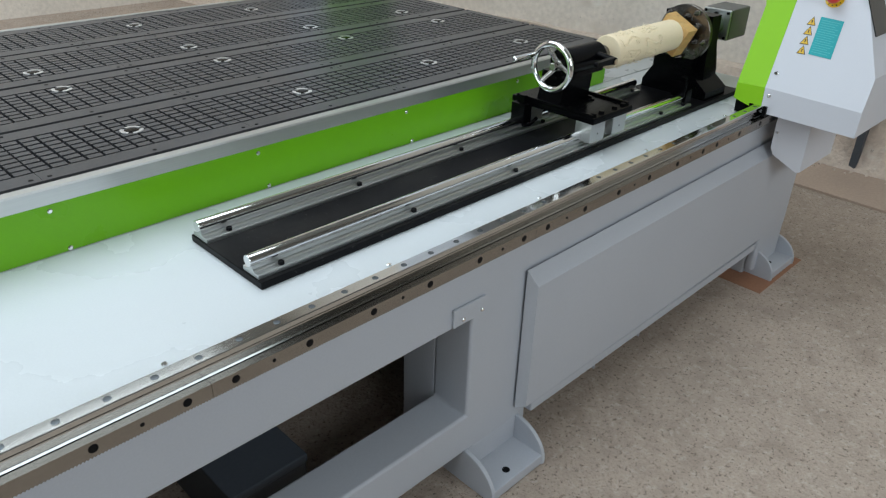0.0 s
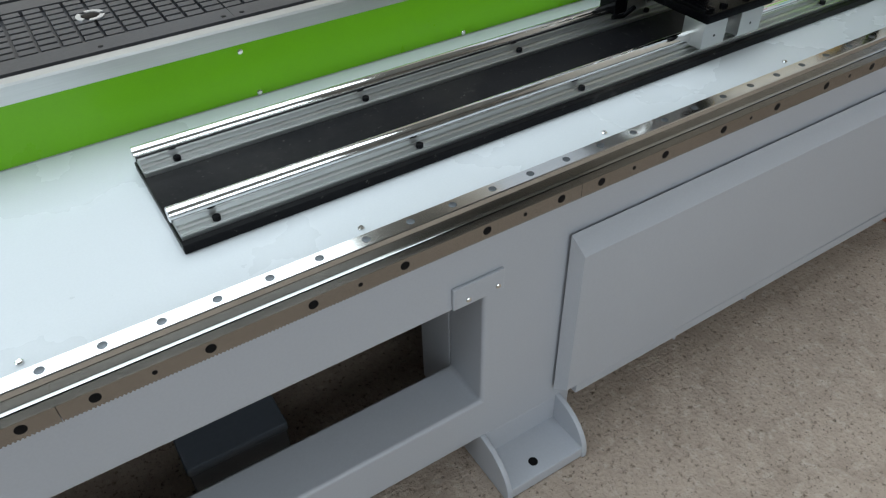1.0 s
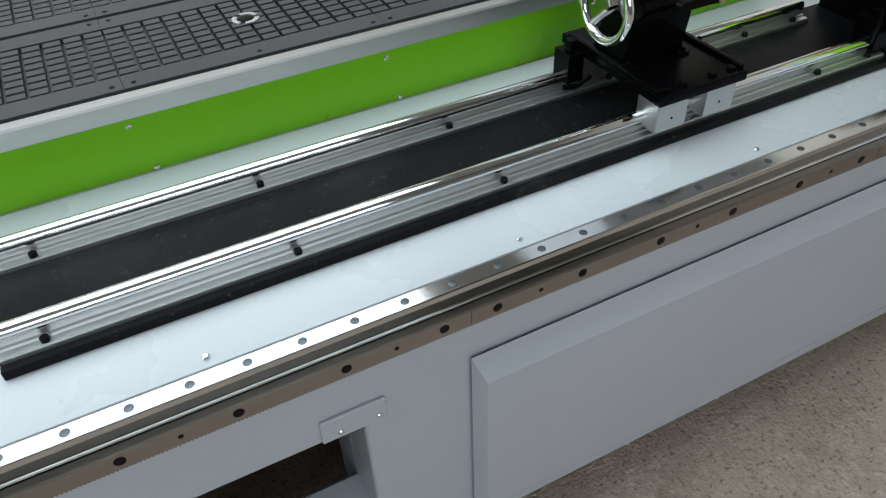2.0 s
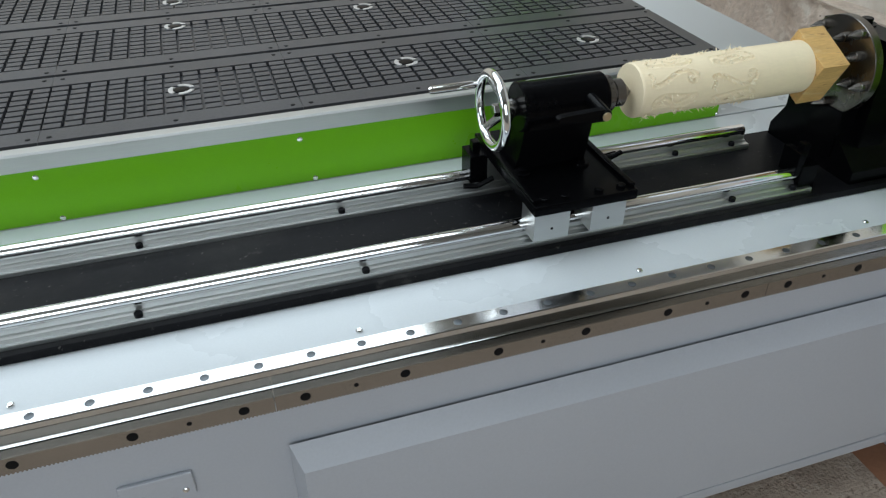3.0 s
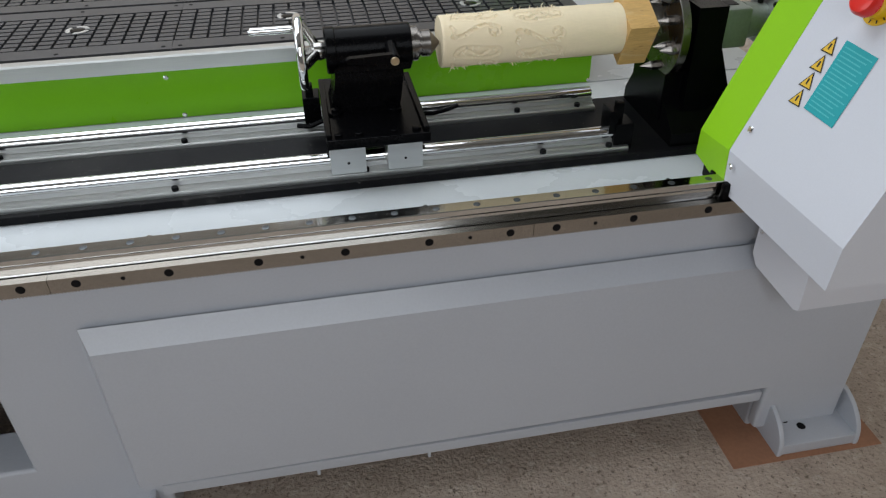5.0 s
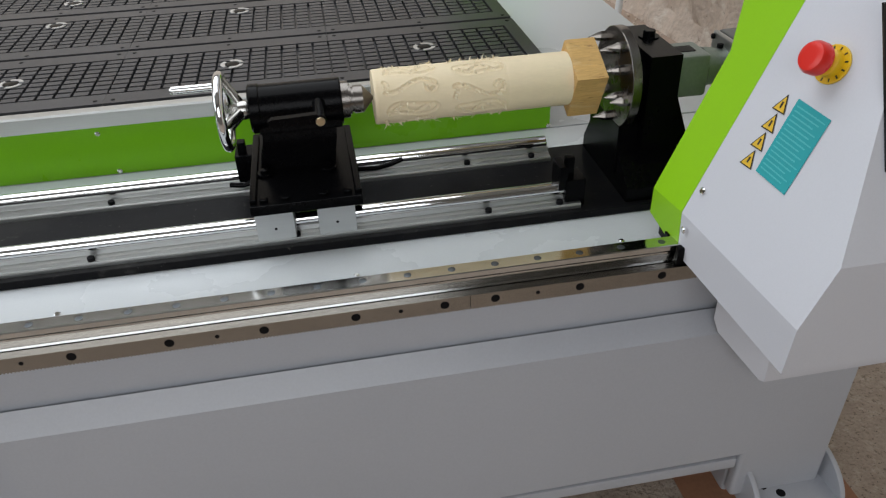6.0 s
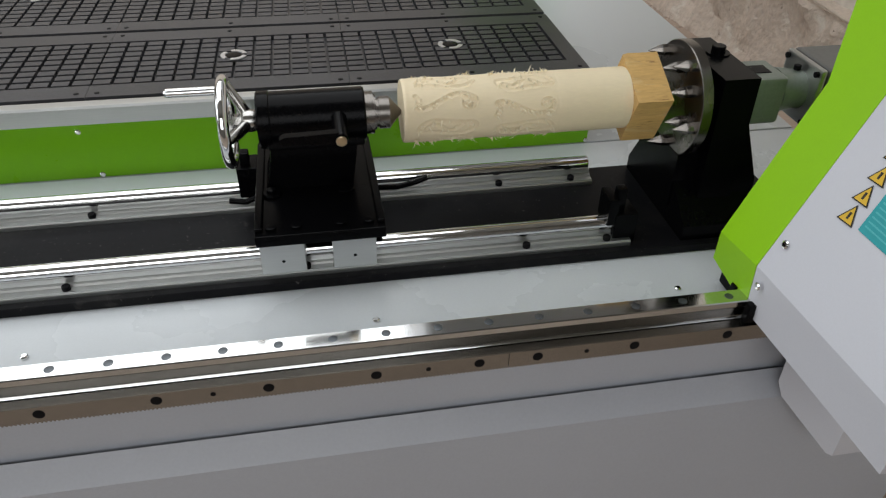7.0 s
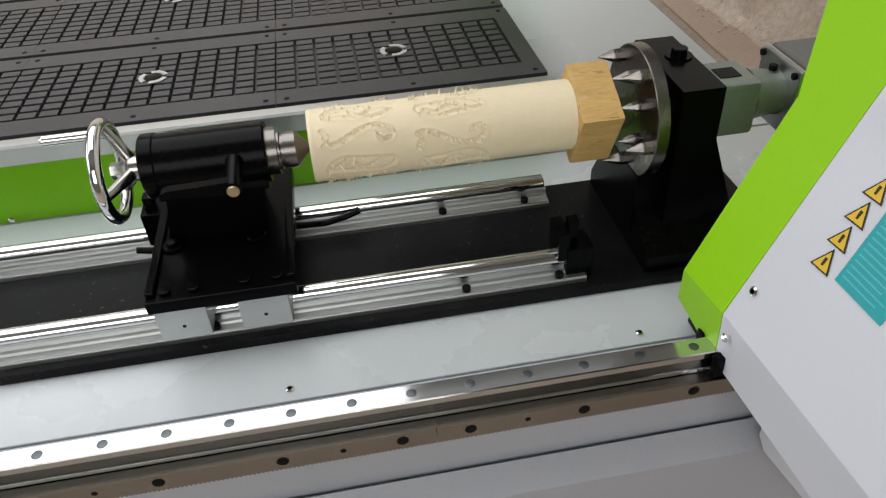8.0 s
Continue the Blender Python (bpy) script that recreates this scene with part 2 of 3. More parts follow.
# the rough east wall: a plastered upper part over a crumbling plinth
ew = B()
NY, NZ = 110, 40
grid = {}
for j in range(NY + 1):
    for k in range(NZ + 1):
        y, z = y0 + (y1 - y0) * j / NY, 0.335 + (top - 0.335) * k / NZ
        grid[j, k] = ew.verts.new((x1 + skew(y) + 0.02 * noise.noise((y * 1.3, z * 1.3, 3)) + 0.008 * noise.noise((y * 5, z * 5, 7)), y, z))
for j in range(NY):
    for k in range(NZ):
        ew.faces.new((grid[j, k], grid[j, k + 1], grid[j + 1, k + 1], grid[j + 1, k]))
prism(ew, [(x1 + skew(y0) + 0.06, y0), (x1 + skew(y1) + 0.06, y1), (x1 + 0.9, y1), (x1 + 0.9, y0)], "z", 0, top)
tagged(part("wall_east", ew, PLASTER), "rough stained whitewashed plaster wall with cracks", "wall", kind="structure")
pl = B()
grid = {}
NP = 300
prof = [(0.13, 0.0), (0.105, 0.05), (0.085, 0.10), (0.08, 0.16), (0.075, 0.22), (0.08, 0.28), (0.085, 0.315), (0.08, 0.333), (-0.02, 0.338)]
for j in range(NP + 1):
    y = y0 + (y1 - y0) * j / NP
    for k, (d, z) in enumerate(prof):
        rough = 0.028 * noise.noise((y * 3, z * 6, 1)) + 0.03 * noise.noise((y * 11, z * 14, 5))
        grid[j, k] = pl.verts.new((x1 + skew(y) - d - (rough if 0 < k < len(prof) - 2 else rough * 0.3), y, z + 0.012 * noise.noise((y * 4, z, 9)) * (k > 0)))
for j in range(NP):
    for k in range(len(prof) - 1):
        pl.faces.new((grid[j, k], grid[j, k + 1], grid[j + 1, k + 1], grid[j + 1, k]))
tagged(part("wall_plinth", pl, PLINTH), "crumbling brown rendered plinth at the wall foot", "wall", kind="structure")
rb = B()
for k in range(260):
    y, s = rnd.uniform(-0.5, 4.2), rnd.uniform(0.002, 0.009)
    x = x1 + skew(y) - 0.12 - abs(rnd.gauss(0, 0.03))
    v = bmesh.ops.create_icosphere(rb, subdivisions=1, radius=s, matrix=pose(x, y, 0.010 + s * 0.4, rnd.uniform(0, 90), 0, rnd.uniform(0, 360)))["verts"]
    for p in v:
        p.co += Vector((rnd.uniform(-1, 1), rnd.uniform(-1, 1), rnd.uniform(-1, 1))) * s * 0.3
tagged(part("rubble", rb, PLINTH), "small crumbs of fallen render on the floor", "rubble", kind="stuff")
cl = B()
for a in ((x0 - 0.3, -3.0, y0 - 0.3, y1 + 0.3), (1.2, x1 + 0.9, y0 - 0.3, y1 + 0.3), (-3.0, 1.2, y0 - 0.3, -0.3), (-3.0, 1.2, 4.1, y1 + 0.3)):
    box(cl, *a, top, top + 0.2)
tagged(part("ceiling", cl, CEIL), "unseen plain grey ceiling", "ceiling", kind="structure")

# ---- the router's bed and frame ----
XL, XR = -1.75, 1.292  # ends of the frame
YF = 0.023             # outer face of the side beam
ZP = 0.562             # white deck
YM = 1.08              # middle of the machine
frame_thing = thing("router_frame", (0, YM, 0), "light grey cast router frame with black gridded vacuum bed", "machine")


def side_beam(ys, depth, spans):
    """One side of the frame, cut from a plate: spans of (x from, to, z from, to) are solid; ys is its outer face."""
    xs = sorted({v for a in spans for v in a[:2]})
    zs = sorted({v for a in spans for v in a[2:]})
    solid = {(i, k) for i in range(len(xs) - 1) for k in range(len(zs) - 1)
             if any(a <= xs[i] and xs[i + 1] <= b and c <= zs[k] and zs[k + 1] <= d for a, b, c, d in spans)}
    bm, seen = B(), {}

    def v(i, k, y):
        if (i, k, y) not in seen:
            seen[i, k, y] = bm.verts.new((xs[i], y, zs[k]))
        return seen[i, k, y]

    yb = ys + depth
    for i, k in solid:
        for y in (ys, yb):
            bm.faces.new((v(i, k, y), v(i + 1, k, y), v(i + 1, k + 1, y), v(i, k + 1, y)))
        for di, dk, a, b in ((-1, 0, (i, k), (i, k + 1)), (1, 0, (i + 1, k), (i + 1, k + 1)), (0, -1, (i, k), (i + 1, k)), (0, 1, (i, k + 1), (i + 1, k + 1))):
            if (i + di, k + dk) not in solid:
                bm.faces.new((v(*a, ys), v(*b, ys), v(*b, yb), v(*a, yb)))
    bmesh.ops.recalc_face_normals(bm, faces=bm.faces)
    return soften(bm, 0.007, 3, 60)


NEAR = [(XL, XR, 0.417, 0.5475), (XL, -1.66, 0.183, 0.417), (-1.15, -0.98, 0.183, 0.417), (-0.176, XR, 0.183, 0.417),
        (XL, -0.16, 0.085, 0.183), (-0.16, 0.02, 0.0, 0.183), (0.02, 1.12, 0.105, 0.183), (1.12, XR, 0.0, 0.183)]
part("side_beam", side_beam(YF, 0.096, NEAR), GREY, frame_thing)
# Far side and ends are unseen, made solid to keep light out below.
part("side_beam", side_beam(2 * YM - YF, -0.125, [(XL, XR, 0.0005, 0.5475)]), GREY, frame_thing)
for xa in (XL + 0.002, XR - 0.08):
    part("end_light_stop", box(B(), xa, xa + 0.078, YF + 0.097, 2 * YM - YF - 0.126, 0.0005, 0.545, 0.005), GREY, frame_thing)
part("inner_web", box(B(), -0.1755, 0.02, YF + 0.0965, 0.214, 0.06, 0.53, 0.004), GREY, frame_thing)
for xa in (-1.6, -0.6, 0.4, 1.2):
    part("cross_member", box(B(), xa, xa + 0.1, YF + 0.0965, 2 * YM - YF - 0.125, 0.40, 0.54, 0.004), GREY, frame_thing)
for ye in (0.55, 1.5):
    part("long_member", box(B(), XL + 0.05, XR - 0.05, ye, ye + 0.08, 0.45, 0.54, 0.004), GREY, frame_thing)
part("deck", box(B(), XL, 1.290, 0.0745, 0.4895, 0.5565, ZP, 0.0008, 1), WHITE, frame_thing, "white painted sheet deck")
part("frame_top", box(B(), XL, 1.290, 0.4945, 2 * YM - 0.077, 0.5565, ZP, 0.0008, 1), WHITE, frame_thing)
part("rail_ledge", box(B(), XL, 1.288, 0.0134, 0.0738, 0.5462, 0.5595, 0.0008, 1), GREY, frame_thing)


def foot(x, w, top_z=0.028):
    """A cast foot: a base plate with a bolt hole between two rounded cheeks."""
    bm = B()
    box(bm, x + 0.003, x + w - 0.003, -0.060, 0.097, 0.0006, top_z)
    for xa in (x, x + w - 0.013):
        pts = [(0.10, 0.0004), (-0.063, 0.0004), (-0.063, 0.014)] + [(0.027 - 0.09 * math.cos(a), 0.012 + 0.078 * math.sin(a)) for a in [k * math.pi / 2 / 10 for k in range(1, 11)]] + [(0.10, 0.09)]
        prism(bm, pts, "x", xa, xa + 0.011)
    box(bm, x + 0.010, x + w - 0.010, YF - 0.001, 0.10, 0.02, 0.088)
    return soften(bm, 0.0035, 2, 40)


f1 = part("foot", foot(-0.178, 0.176), GREY, frame_thing)
# Raised dark disc takes the place of the foot hole's own shade.
part("bolt_hole_shade", cyl(B(), (-0.104, -0.034, 0.0275), (-0.104, -0.034, 0.0284), 0.0085), HOLE_SHADE_BOLT, f1)
f2 = part("foot", foot(1.139, 0.176), GREY, frame_thing)
part("bolt_hole_shade", cyl(B(), (1.21, -0.02, 0.0275), (1.21, -0.02, 0.0284), 0.0085), HOLE_SHADE_BOLT, f2)
part("bolt_hole_shade", cyl(B(), (1.185, 0.0, 0.0275), (1.185, 0.0, 0.0284), 0.0075), HOLE_SHADE_BOLT, f2)
for xa in (-1.15, XL):
    part("foot", foot(xa, 0.176), GREY, frame_thing)
for xa in (XL, -0.178, 1.139):
    fm = foot(xa, 0.176)
    bmesh.ops.transform(fm, matrix=Matrix.Translation((0, 2 * YM, 0)) @ Matrix.Diagonal((1, -1, 1, 1)), verts=fm.verts)
    part("foot", fm, GREY, frame_thing)

# cover panel on the side, proud of the beam, with bevelled upper and end edges
pn = B()
A = [(-0.028, 0.468), (1.294, 0.471), (1.294, 0.136), (-0.028, 0.122)]
I = [(-0.016, 0.434), (1.288, 0.437), (1.288, 0.141), (-0.016, 0.131)]
ya, yi = YF - 0.001, YF - 0.028
va = [pn.verts.new((x + (0.006 if x < 0 else -0.006), ya, z + (-0.007 if z > 0.3 else 0.006))) for x, z in A]
vb = [pn.verts.new((x, ya - 0.006, z)) for x, z in A]
vc = [pn.verts.new((x, yi, z)) for x, z in I]
for p, q in ((va, vb), (vb, vc)):
    for k in range(4):
        pn.faces.new((p[k], p[(k + 1) % 4], q[(k + 1) % 4], q[k]))
pn.faces.new(vc)
pn.faces.new(va[::-1])
part("cover_panel", soften(pn, 0.0028, 3, 12), GREY, frame_thing, sharp=24)
part("leg_front", soften(box(B(), 1.118, 1.2935, YF - 0.0275, YF - 0.0002, 0.02, 0.15), 0.008, 3), GREY, frame_thing)
part("panel_lip", box(B(), 0.012, 1.117, YF - 0.022, YF + 0.01, 0.096, 0.121, 0.004), GREY, frame_thing)
for xa in (0.27, 0.47):
    part("hook", box(B(), xa, xa + 0.006, YF - 0.012, YF + 0.012, 0.072, 0.10, 0.002), GREY, frame_thing)
br = part("stop_plate", box(B(), -0.231, -0.146, YF - 0.006, YF - 0.0005, 0.424, 0.462, 0.001, 1), GREY, frame_thing)
for xa in (-0.207, -0.157):
    part("screw", spin(B(), [(0, 0.0042), (0.002, 0.0042), (0.003, 0.003)], (xa, YF - 0.006, 0.435), (0, -1, 0), 14), CHROME, br)

# guide rail with bolt caps
RY, RZ = 0.026, 0.599
half = [(0.0115, 0.5597), (0.0115, 0.5715), (0.0086, 0.5728), (0.0086, 0.5865), (0.0115, 0.5905), (0.0115, RZ - 0.0012), (0.0103, RZ)]
rl = prism(B(), [(RY - u, v) for u, v in half] + [(RY + u, v) for u, v in half[::-1]], "x", XL + 0.02, 1.282)
rail = part("guide_rail", rl, STEEL, frame_thing, "polished ground steel guide rail")
capm = mesh("rail_cap", spin(B(), [(-0.001, 0.0053), (0.0002, 0.0053), (0.0003, 0.0048)], (0, 0, 0), (0, 0, 1), 18), CAP)
for k in range(-31, 20):
    part("rail_cap", capm, None, rail, at=(0.135 + 0.06 * k, RY, RZ))

# toothed rack in lengths
SEG, P = 0.67, 0.12
# Raised dark discs paint in the shade of the rack's bolt and dowel holes.
boltm = mesh("rack_bolt_shade", spin(B(), [(-0.002, 0.0062), (0.0003, 0.0062), (0.0004, 0.0055)], (0, 0, 0), (0, -1, 0), 16), HOLE_SHADE_BOLT)
pinm = mesh("dowel_hole_shade", spin(B(), [(-0.002, 0.003), (0.0003, 0.003), (0.0004, 0.0026)], (0, 0, 0), (0, -1, 0), 12), HOLE_SHADE_BOLT)
for s in range(-2, 3):
    xa = max(-0.035 + SEG * s, XL) + 0.0004
    xb = min(-0.035 + SEG * (s + 1), 1.28) - 0.0004
    n = int((xb - xa) / 0.0044)
    pts = [(xa, 0.5705), (xa, 0.5462)]
    for k in range(n):
        u = xa + (xb - xa) * k / n
        w = (xb - xa) / n
        pts += [(u + 0.15 * w, 0.5462), (u + 0.4 * w, 0.5481), (u + 0.65 * w, 0.5481), (u + 0.9 * w, 0.5462)]
    pts += [(xb, 0.5462), (xb, 0.5705)]
    bm = prism(B(), [(p, q) for p, q in pts], "y", 0.0, 0.013)
    rack = part("rack", bm, RACKMETAL, frame_thing, "tan ground steel toothed rack")
    for i in range(6):
        xh = -0.035 + SEG * s + 0.035 + P * i
        if xa < xh < xb:
            part("rack_bolt_shade", boltm, None, rack, at=(xh, 0, 0.56))
        if i % 2 == 0 and xa < xh + P / 2 < xb:
            part("dowel_hole_shade", pinm, None, rack, at=(xh + P / 2, 0, 0.56))

# deck screws
scr = mesh("screw", spin(B(), [(0, 0.0045), (0.0022, 0.0045), (0.0036, 0.0028)], (0, 0, 0), (0, 0, 1), 14), CHROME)
for xs in (-1.534, -1.13, -0.726, -0.322, 0.084, 0.489, 0.885):
    part("screw", scr, None, frame_thing, at=(xs, 0.0895, ZP))

# green skirt and aluminium edge of the bed
part("skirt", box(B(), XL + 0.05, 0.897, 0.4915, 0.4940, ZP + 0.0003, 0.657, 0.0006, 1), GREEN, frame_thing, "glossy green sheet skirt below the bed")
scy = mesh("screw", spin(B(), [(0, 0.0045), (0.0022, 0.0045), (0.0036, 0.0028)], (0, 0, 0), (0, -1, 0), 14), CHROME)
for k in range(-4, 3):
    part("screw", scy, None, frame_thing, at=(0.082 + 0.397 * k, 0.4915, 0.643))
    part("screw", scy, None, frame_thing, at=(0.10 + 0.397 * k, 0.4915, 0.568))
ed = prism(B(), [(0.487, 0.656), (0.487, 0.6815), (0.490, 0.6845), (0.509, 0.6845), (0.509, 0.656)], "x", XL + 0.05, 0.893)
part("edge_profile", ed, ALU, frame_thing, "bright drawn aluminium edge profile")
part("bed_base", box(B(), XL + 0.05, 0.885, 0.5095, 2 * YM - 0.50, ZP + 0.0005, 0.668), BLACKPLATE, frame_thing)
part("edge_profile", box(B(), XL + 0.05, 0.893, 2 * YM - 0.50, 2 * YM - 0.48, 0.60, 0.6845, 0.002), ALU, frame_thing)

# vacuum bed: four strips of moulded panels
ROWS_Y = [(0.518, 0.786, 0.655), (0.798, 1.073, 1.003), (1.087, 1.362, 1.177), (1.374, 1.642, 1.507)]


def panel(y_a, y_b, end, L=0.3994):
    """One moulded panel: a tray with raised pads between grooves; pads of neighbours meet at the seam. end: margin at its far end."""
    bm = B()
    H, D = 0.0175, 0.010
    W, by, nx, ny, g = y_b - y_a, 0.043, 12 if end else 13, 8, 0.0052
    U = L - end
    box(bm, 0, L, 0, W, -H, -D)
    box(bm, 0, L, 0, by, -D, 0), box(bm, 0, L, W - by, W, -D, 0)
    if end:
        box(bm, U, L, by, W - by, -D, 0)
    px, py = U / nx, (W - 2 * by - g) / ny
    for i in range(nx):
        for j in range(ny):
            u0 = i * px + (g / 2 if i else 0.0013)
            u1 = (i + 1) * px - (g / 2 if i < nx - 1 else (g if end else 0.0013))
            v0, v1 = by + g + j * py, by + (j + 1) * py
            a = [(u0, v0), (u1, v0), (u1, v1), (u0, v1)]
            lo = [bm.verts.new((p, q, -D)) for p, q in a]
            hi = [bm.verts.new((p, q + (0.0006 if q == v0 else -0.0006), -0.0003)) for p, q in a]
            for k in range(4):
                bm.faces.new((lo[k], lo[(k + 1) % 4], hi[(k + 1) % 4], hi[k]))
            bm.faces.new(hi)
    return mesh("vacuum_panel", bm, RUBBER, False)


def cup_ring():
    bm = B()
    for a0, a1 in ((15, 105), (135, 225), (255, 345)):
        n = 14
        rows = []
        for k in range(n + 1):
            a = radians(a0 + (a1 - a0) * k / n)
            rows.append([bm.verts.new((r * math.cos(a), r * math.sin(a), z)) for r, z in ((0.0145, 0), (0.0145, 0.0016), (0.022, 0.0016), (0.022, 0))])
        for p, q in zip(rows, rows[1:]):
            for j in range(3):
                bm.faces.new((p[j], p[j + 1], q[j + 1], q[j]))
        bm.faces.new(rows[0])
        bm.faces.new(rows[-1][::-1])
    return mesh("cup_ring", bm, CLEAR)


ring = cup_ring()
hubm = mesh("cup_plug", spin(B(), [(-0.003, 0.0135), (0.0006, 0.0135), (0.0009, 0.012)], (0, 0, 0), (0, 0, 1), 24), BLACK)
nutm = mesh("panel_screw", spin(B(), [(-0.001, 0.004), (0.0006, 0.004), (0.0009, 0.003)], (0, 0, 0), (0, 0, 1), 10), HOLE_SHADE_BOLT)
for ya, yb, cy in ROWS_Y:
    pm, pe = panel(ya, yb, 0.0), panel(ya, yb, 0.028)
    for k in range(-5, 2):
        xa = 0.0973 + 0.4 * k
        p = part("vacuum_panel", pe if k == 1 else pm, None, frame_thing, at=(xa, ya, 0.6858))
        cx = xa + (0.186 if k == 1 else 0.213)
        part("cup_plug", hubm, None, p, at=(cx - xa, cy - ya, 0.0))
        part("cup_ring", ring, None, p, at=(cx - xa, cy - ya, 0.0))
        for u in (0.015, 0.2, 0.385):
            for v in (0.014, yb - ya - 0.014):
                part("panel_screw", nutm, None, p, at=(u, v, 0))
settle(frame_thing)

# board under the far foot
bp = B()
box(bp, 1.045, 1.36, -0.072, 0.13, 0.0003, 0.0018, 0.0004, 1)
tagged(part("pad_board", bp, PAD), "thin brown board lying under the frame's foot", "board")

# dark cabinet below the bed
cb = thing("slate_box", (-0.535, 0.31, 0), "dark slate painted metal box on the floor beneath the router", "box")
part("body", box(B(), -0.617, -0.453, 0.187, 0.44, 0.0, 0.128, 0.004), DARKBOX, cb)
part("lid", box(B(), -0.620, -0.450, 0.184, 0.443, 0.1285, 0.15, 0.005), DARKBOX, cb)
settle(cb)

# ---- the rotary axis ----
LY, LZ = 0.272, 0.749   # its centre line
rot = thing("rotary_axis_base", (0.3, LY, ZP), "black steel rotary axis base with two chrome shafts and headstock", "machine")
part("base_plate", box(B(), -0.525, 1.12, 0.163, 0.386, ZP + 0.0003, 0.5755, 0.0012, 1), BLACKPLATE, rot, "scuffed black steel base plate")
for ys in (0.197, 0.358):
    sup = prism(B(), [(ys - 0.0225, 0.5757), (ys - 0.0225, 0.5815), (ys - 0.0215, 0.5825), (ys - 0.0212, 0.5825), (ys - 0.0208, 0.5840), (ys - 0.0115, 0.5840), (ys - 0.0095, 0.5862), (ys - 0.0055, 0.5870), (ys - 0.0045, 0.593), (ys + 0.0045, 0.593), (ys + 0.0055, 0.5870), (ys + 0.0095, 0.5862), (ys + 0.0115, 0.5840), (ys + 0.0225, 0.5840), (ys + 0.0225, 0.5757)], "x", -0.522, 0.85)
    sp = part("shaft_support", sup, ALU, rot, "drawn aluminium shaft support")
    part("shaft", soften(cyl(B(), (-0.527, ys, 0.6025), (0.846, ys, 0.6025), 0.0105, n=32), 0.0015, 2, 60), CHROME, rot, "chrome plated round shaft")
    for xs in (-0.474, -0.179, 0.116, 0.41, 0.703, 0.817):
        for dy in (-0.0155, 0.0155):
            part("bolt", spin(B(), [(-0.003, 0.0053), (0.0055, 0.0053), (0.0062, 0.0046)], (xs, ys + dy, 0.584), (0, 0, 1), 14), HOLE_SHADE_BOLT, sp)
part("clamp", soften(box(box(box(B(), 0.826, 0.858, 0.182, 0.220, 0.5757, 0.622), 0.815, 0.829, 0.184, 0.222, 0.604, 0.645), 0.829, 0.842, 0.194, 0.208, 0.621, 0.655), 0.0015), BLACK, rot)
# headstock
hs = B()
prism(hs, [(0.205, 0.60), (0.209, 0.797), (0.352, 0.797), (0.352, 0.60)], "x", 0.953, 1.002)
prism(hs, [(0.922, 0.60), (0.922, 0.680), (0.927, 0.686), (0.953, 0.686), (0.953, 0.60)], "y", 0.228, 0.35)
prism(hs, [(1.002, 0.60), (1.002, 0.735), (1.036, 0.645), (1.039, 0.60)], "y", 0.21, 0.35)
prism(hs, [(0.174, 0.5757), (0.174, 0.598), (0.228, 0.640), (0.352, 0.640), (0.378, 0.598), (0.378, 0.5757)], "x", 0.924, 1.040)
head = part("headstock", soften(hs, 0.002, 2, 30), BLACK, rot, "black painted cast headstock")
part("bearing_boss", spin(B(), [(0, 0.05), (0.0148, 0.05), (0.0149, 0.046)], (0.953, LY, LZ), (-1, 0, 0)), BLACK, head)
part("cap_bolt", spin(B(), [(0, 0.016), (0.002, 0.016), (0.0022, 0.0095), (0.010, 0.0095), (0.011, 0.0085)], (0.985, 0.296, 0.797), (0, 0, 1), 20), BLACK, head)
fp = spin(B(), [(0, 0.0765), (0.001, 0.0778), (0.014, 0.0778), (0.015, 0.0768), (0.016, 0.05), (0.0165, 0.048), (0.017, 0.03)], (0.938, LY, LZ - 0.003), (-1, 0, 0), 56)
fp_ob = part("face_plate", fp, TURNED, rot, "turned steel face plate with spiked pins")
for k in range(9):
    a = radians(74 * k + 46) if k < 5 else radians((94, 148, 205, 310)[k - 5])
    r = 0.066 if k < 5 else 0.043
    c = (0.923, LY + r * math.cos(a), LZ + r * math.sin(a))
    part("spike", spin(B(), [(0, 0.0082), (0.008, 0.0082), (0.0084, 0.0074), (0.012, 0.0074), (0.029, 0.0006)], c, (-1, 0, 0), 8), TURNED, fp_ob)
# gearbox and motor
gb = soften(box(B(), 1.003, 1.066, LY - 0.033, LY + 0.033, LZ - 0.036, LZ + 0.032), 0.006)
gear = part("gearbox", gb, CASTALU, rot, "grey green cast gearbox")
part("name_plate", box(B(), 1.022, 1.048, LY - 0.014, LY + 0.010, LZ + 0.0322, LZ + 0.0332), BLACKPLATE, gear)
part("gear_neck", spin(B(), [(0, 0.031), (0.01, 0.030), (0.03, 0.0265), (0.044, 0.030)], (1.066, LY, LZ), (1, 0, 0)), CASTALU, gear)
part("gear_flange", soften(box(B(), 1.1025, 1.112, LY - 0.043, LY + 0.043, LZ - 0.043, LZ + 0.043), 0.004), ALU, gear)
part("motor", soften(box(B(), 1.1125, 1.225, LY - 0.044, LY + 0.044, LZ - 0.044, LZ + 0.044), 0.006), MOTOR, rot, "grey square stepper motor")
for dy in (-0.035, 0.035):
    for dz in (-0.035, 0.035):
        part("bolt", spin(B(), [(0, 0.0042), (0.004, 0.0042), (0.0045, 0.003)], (1.1025, LY + dy, LZ + dz), (-1, 0, 0), 12), HOLE_SHADE_BOLT, gear)
part("grub_screw", spin(B(), [(0, 0.005), (0.006, 0.005), (0.0065, 0.004)], (1.095, LY, LZ + 0.0285), (0, 0, 1), 12), HOLE_SHADE_BOLT, gear)
settle(rot)

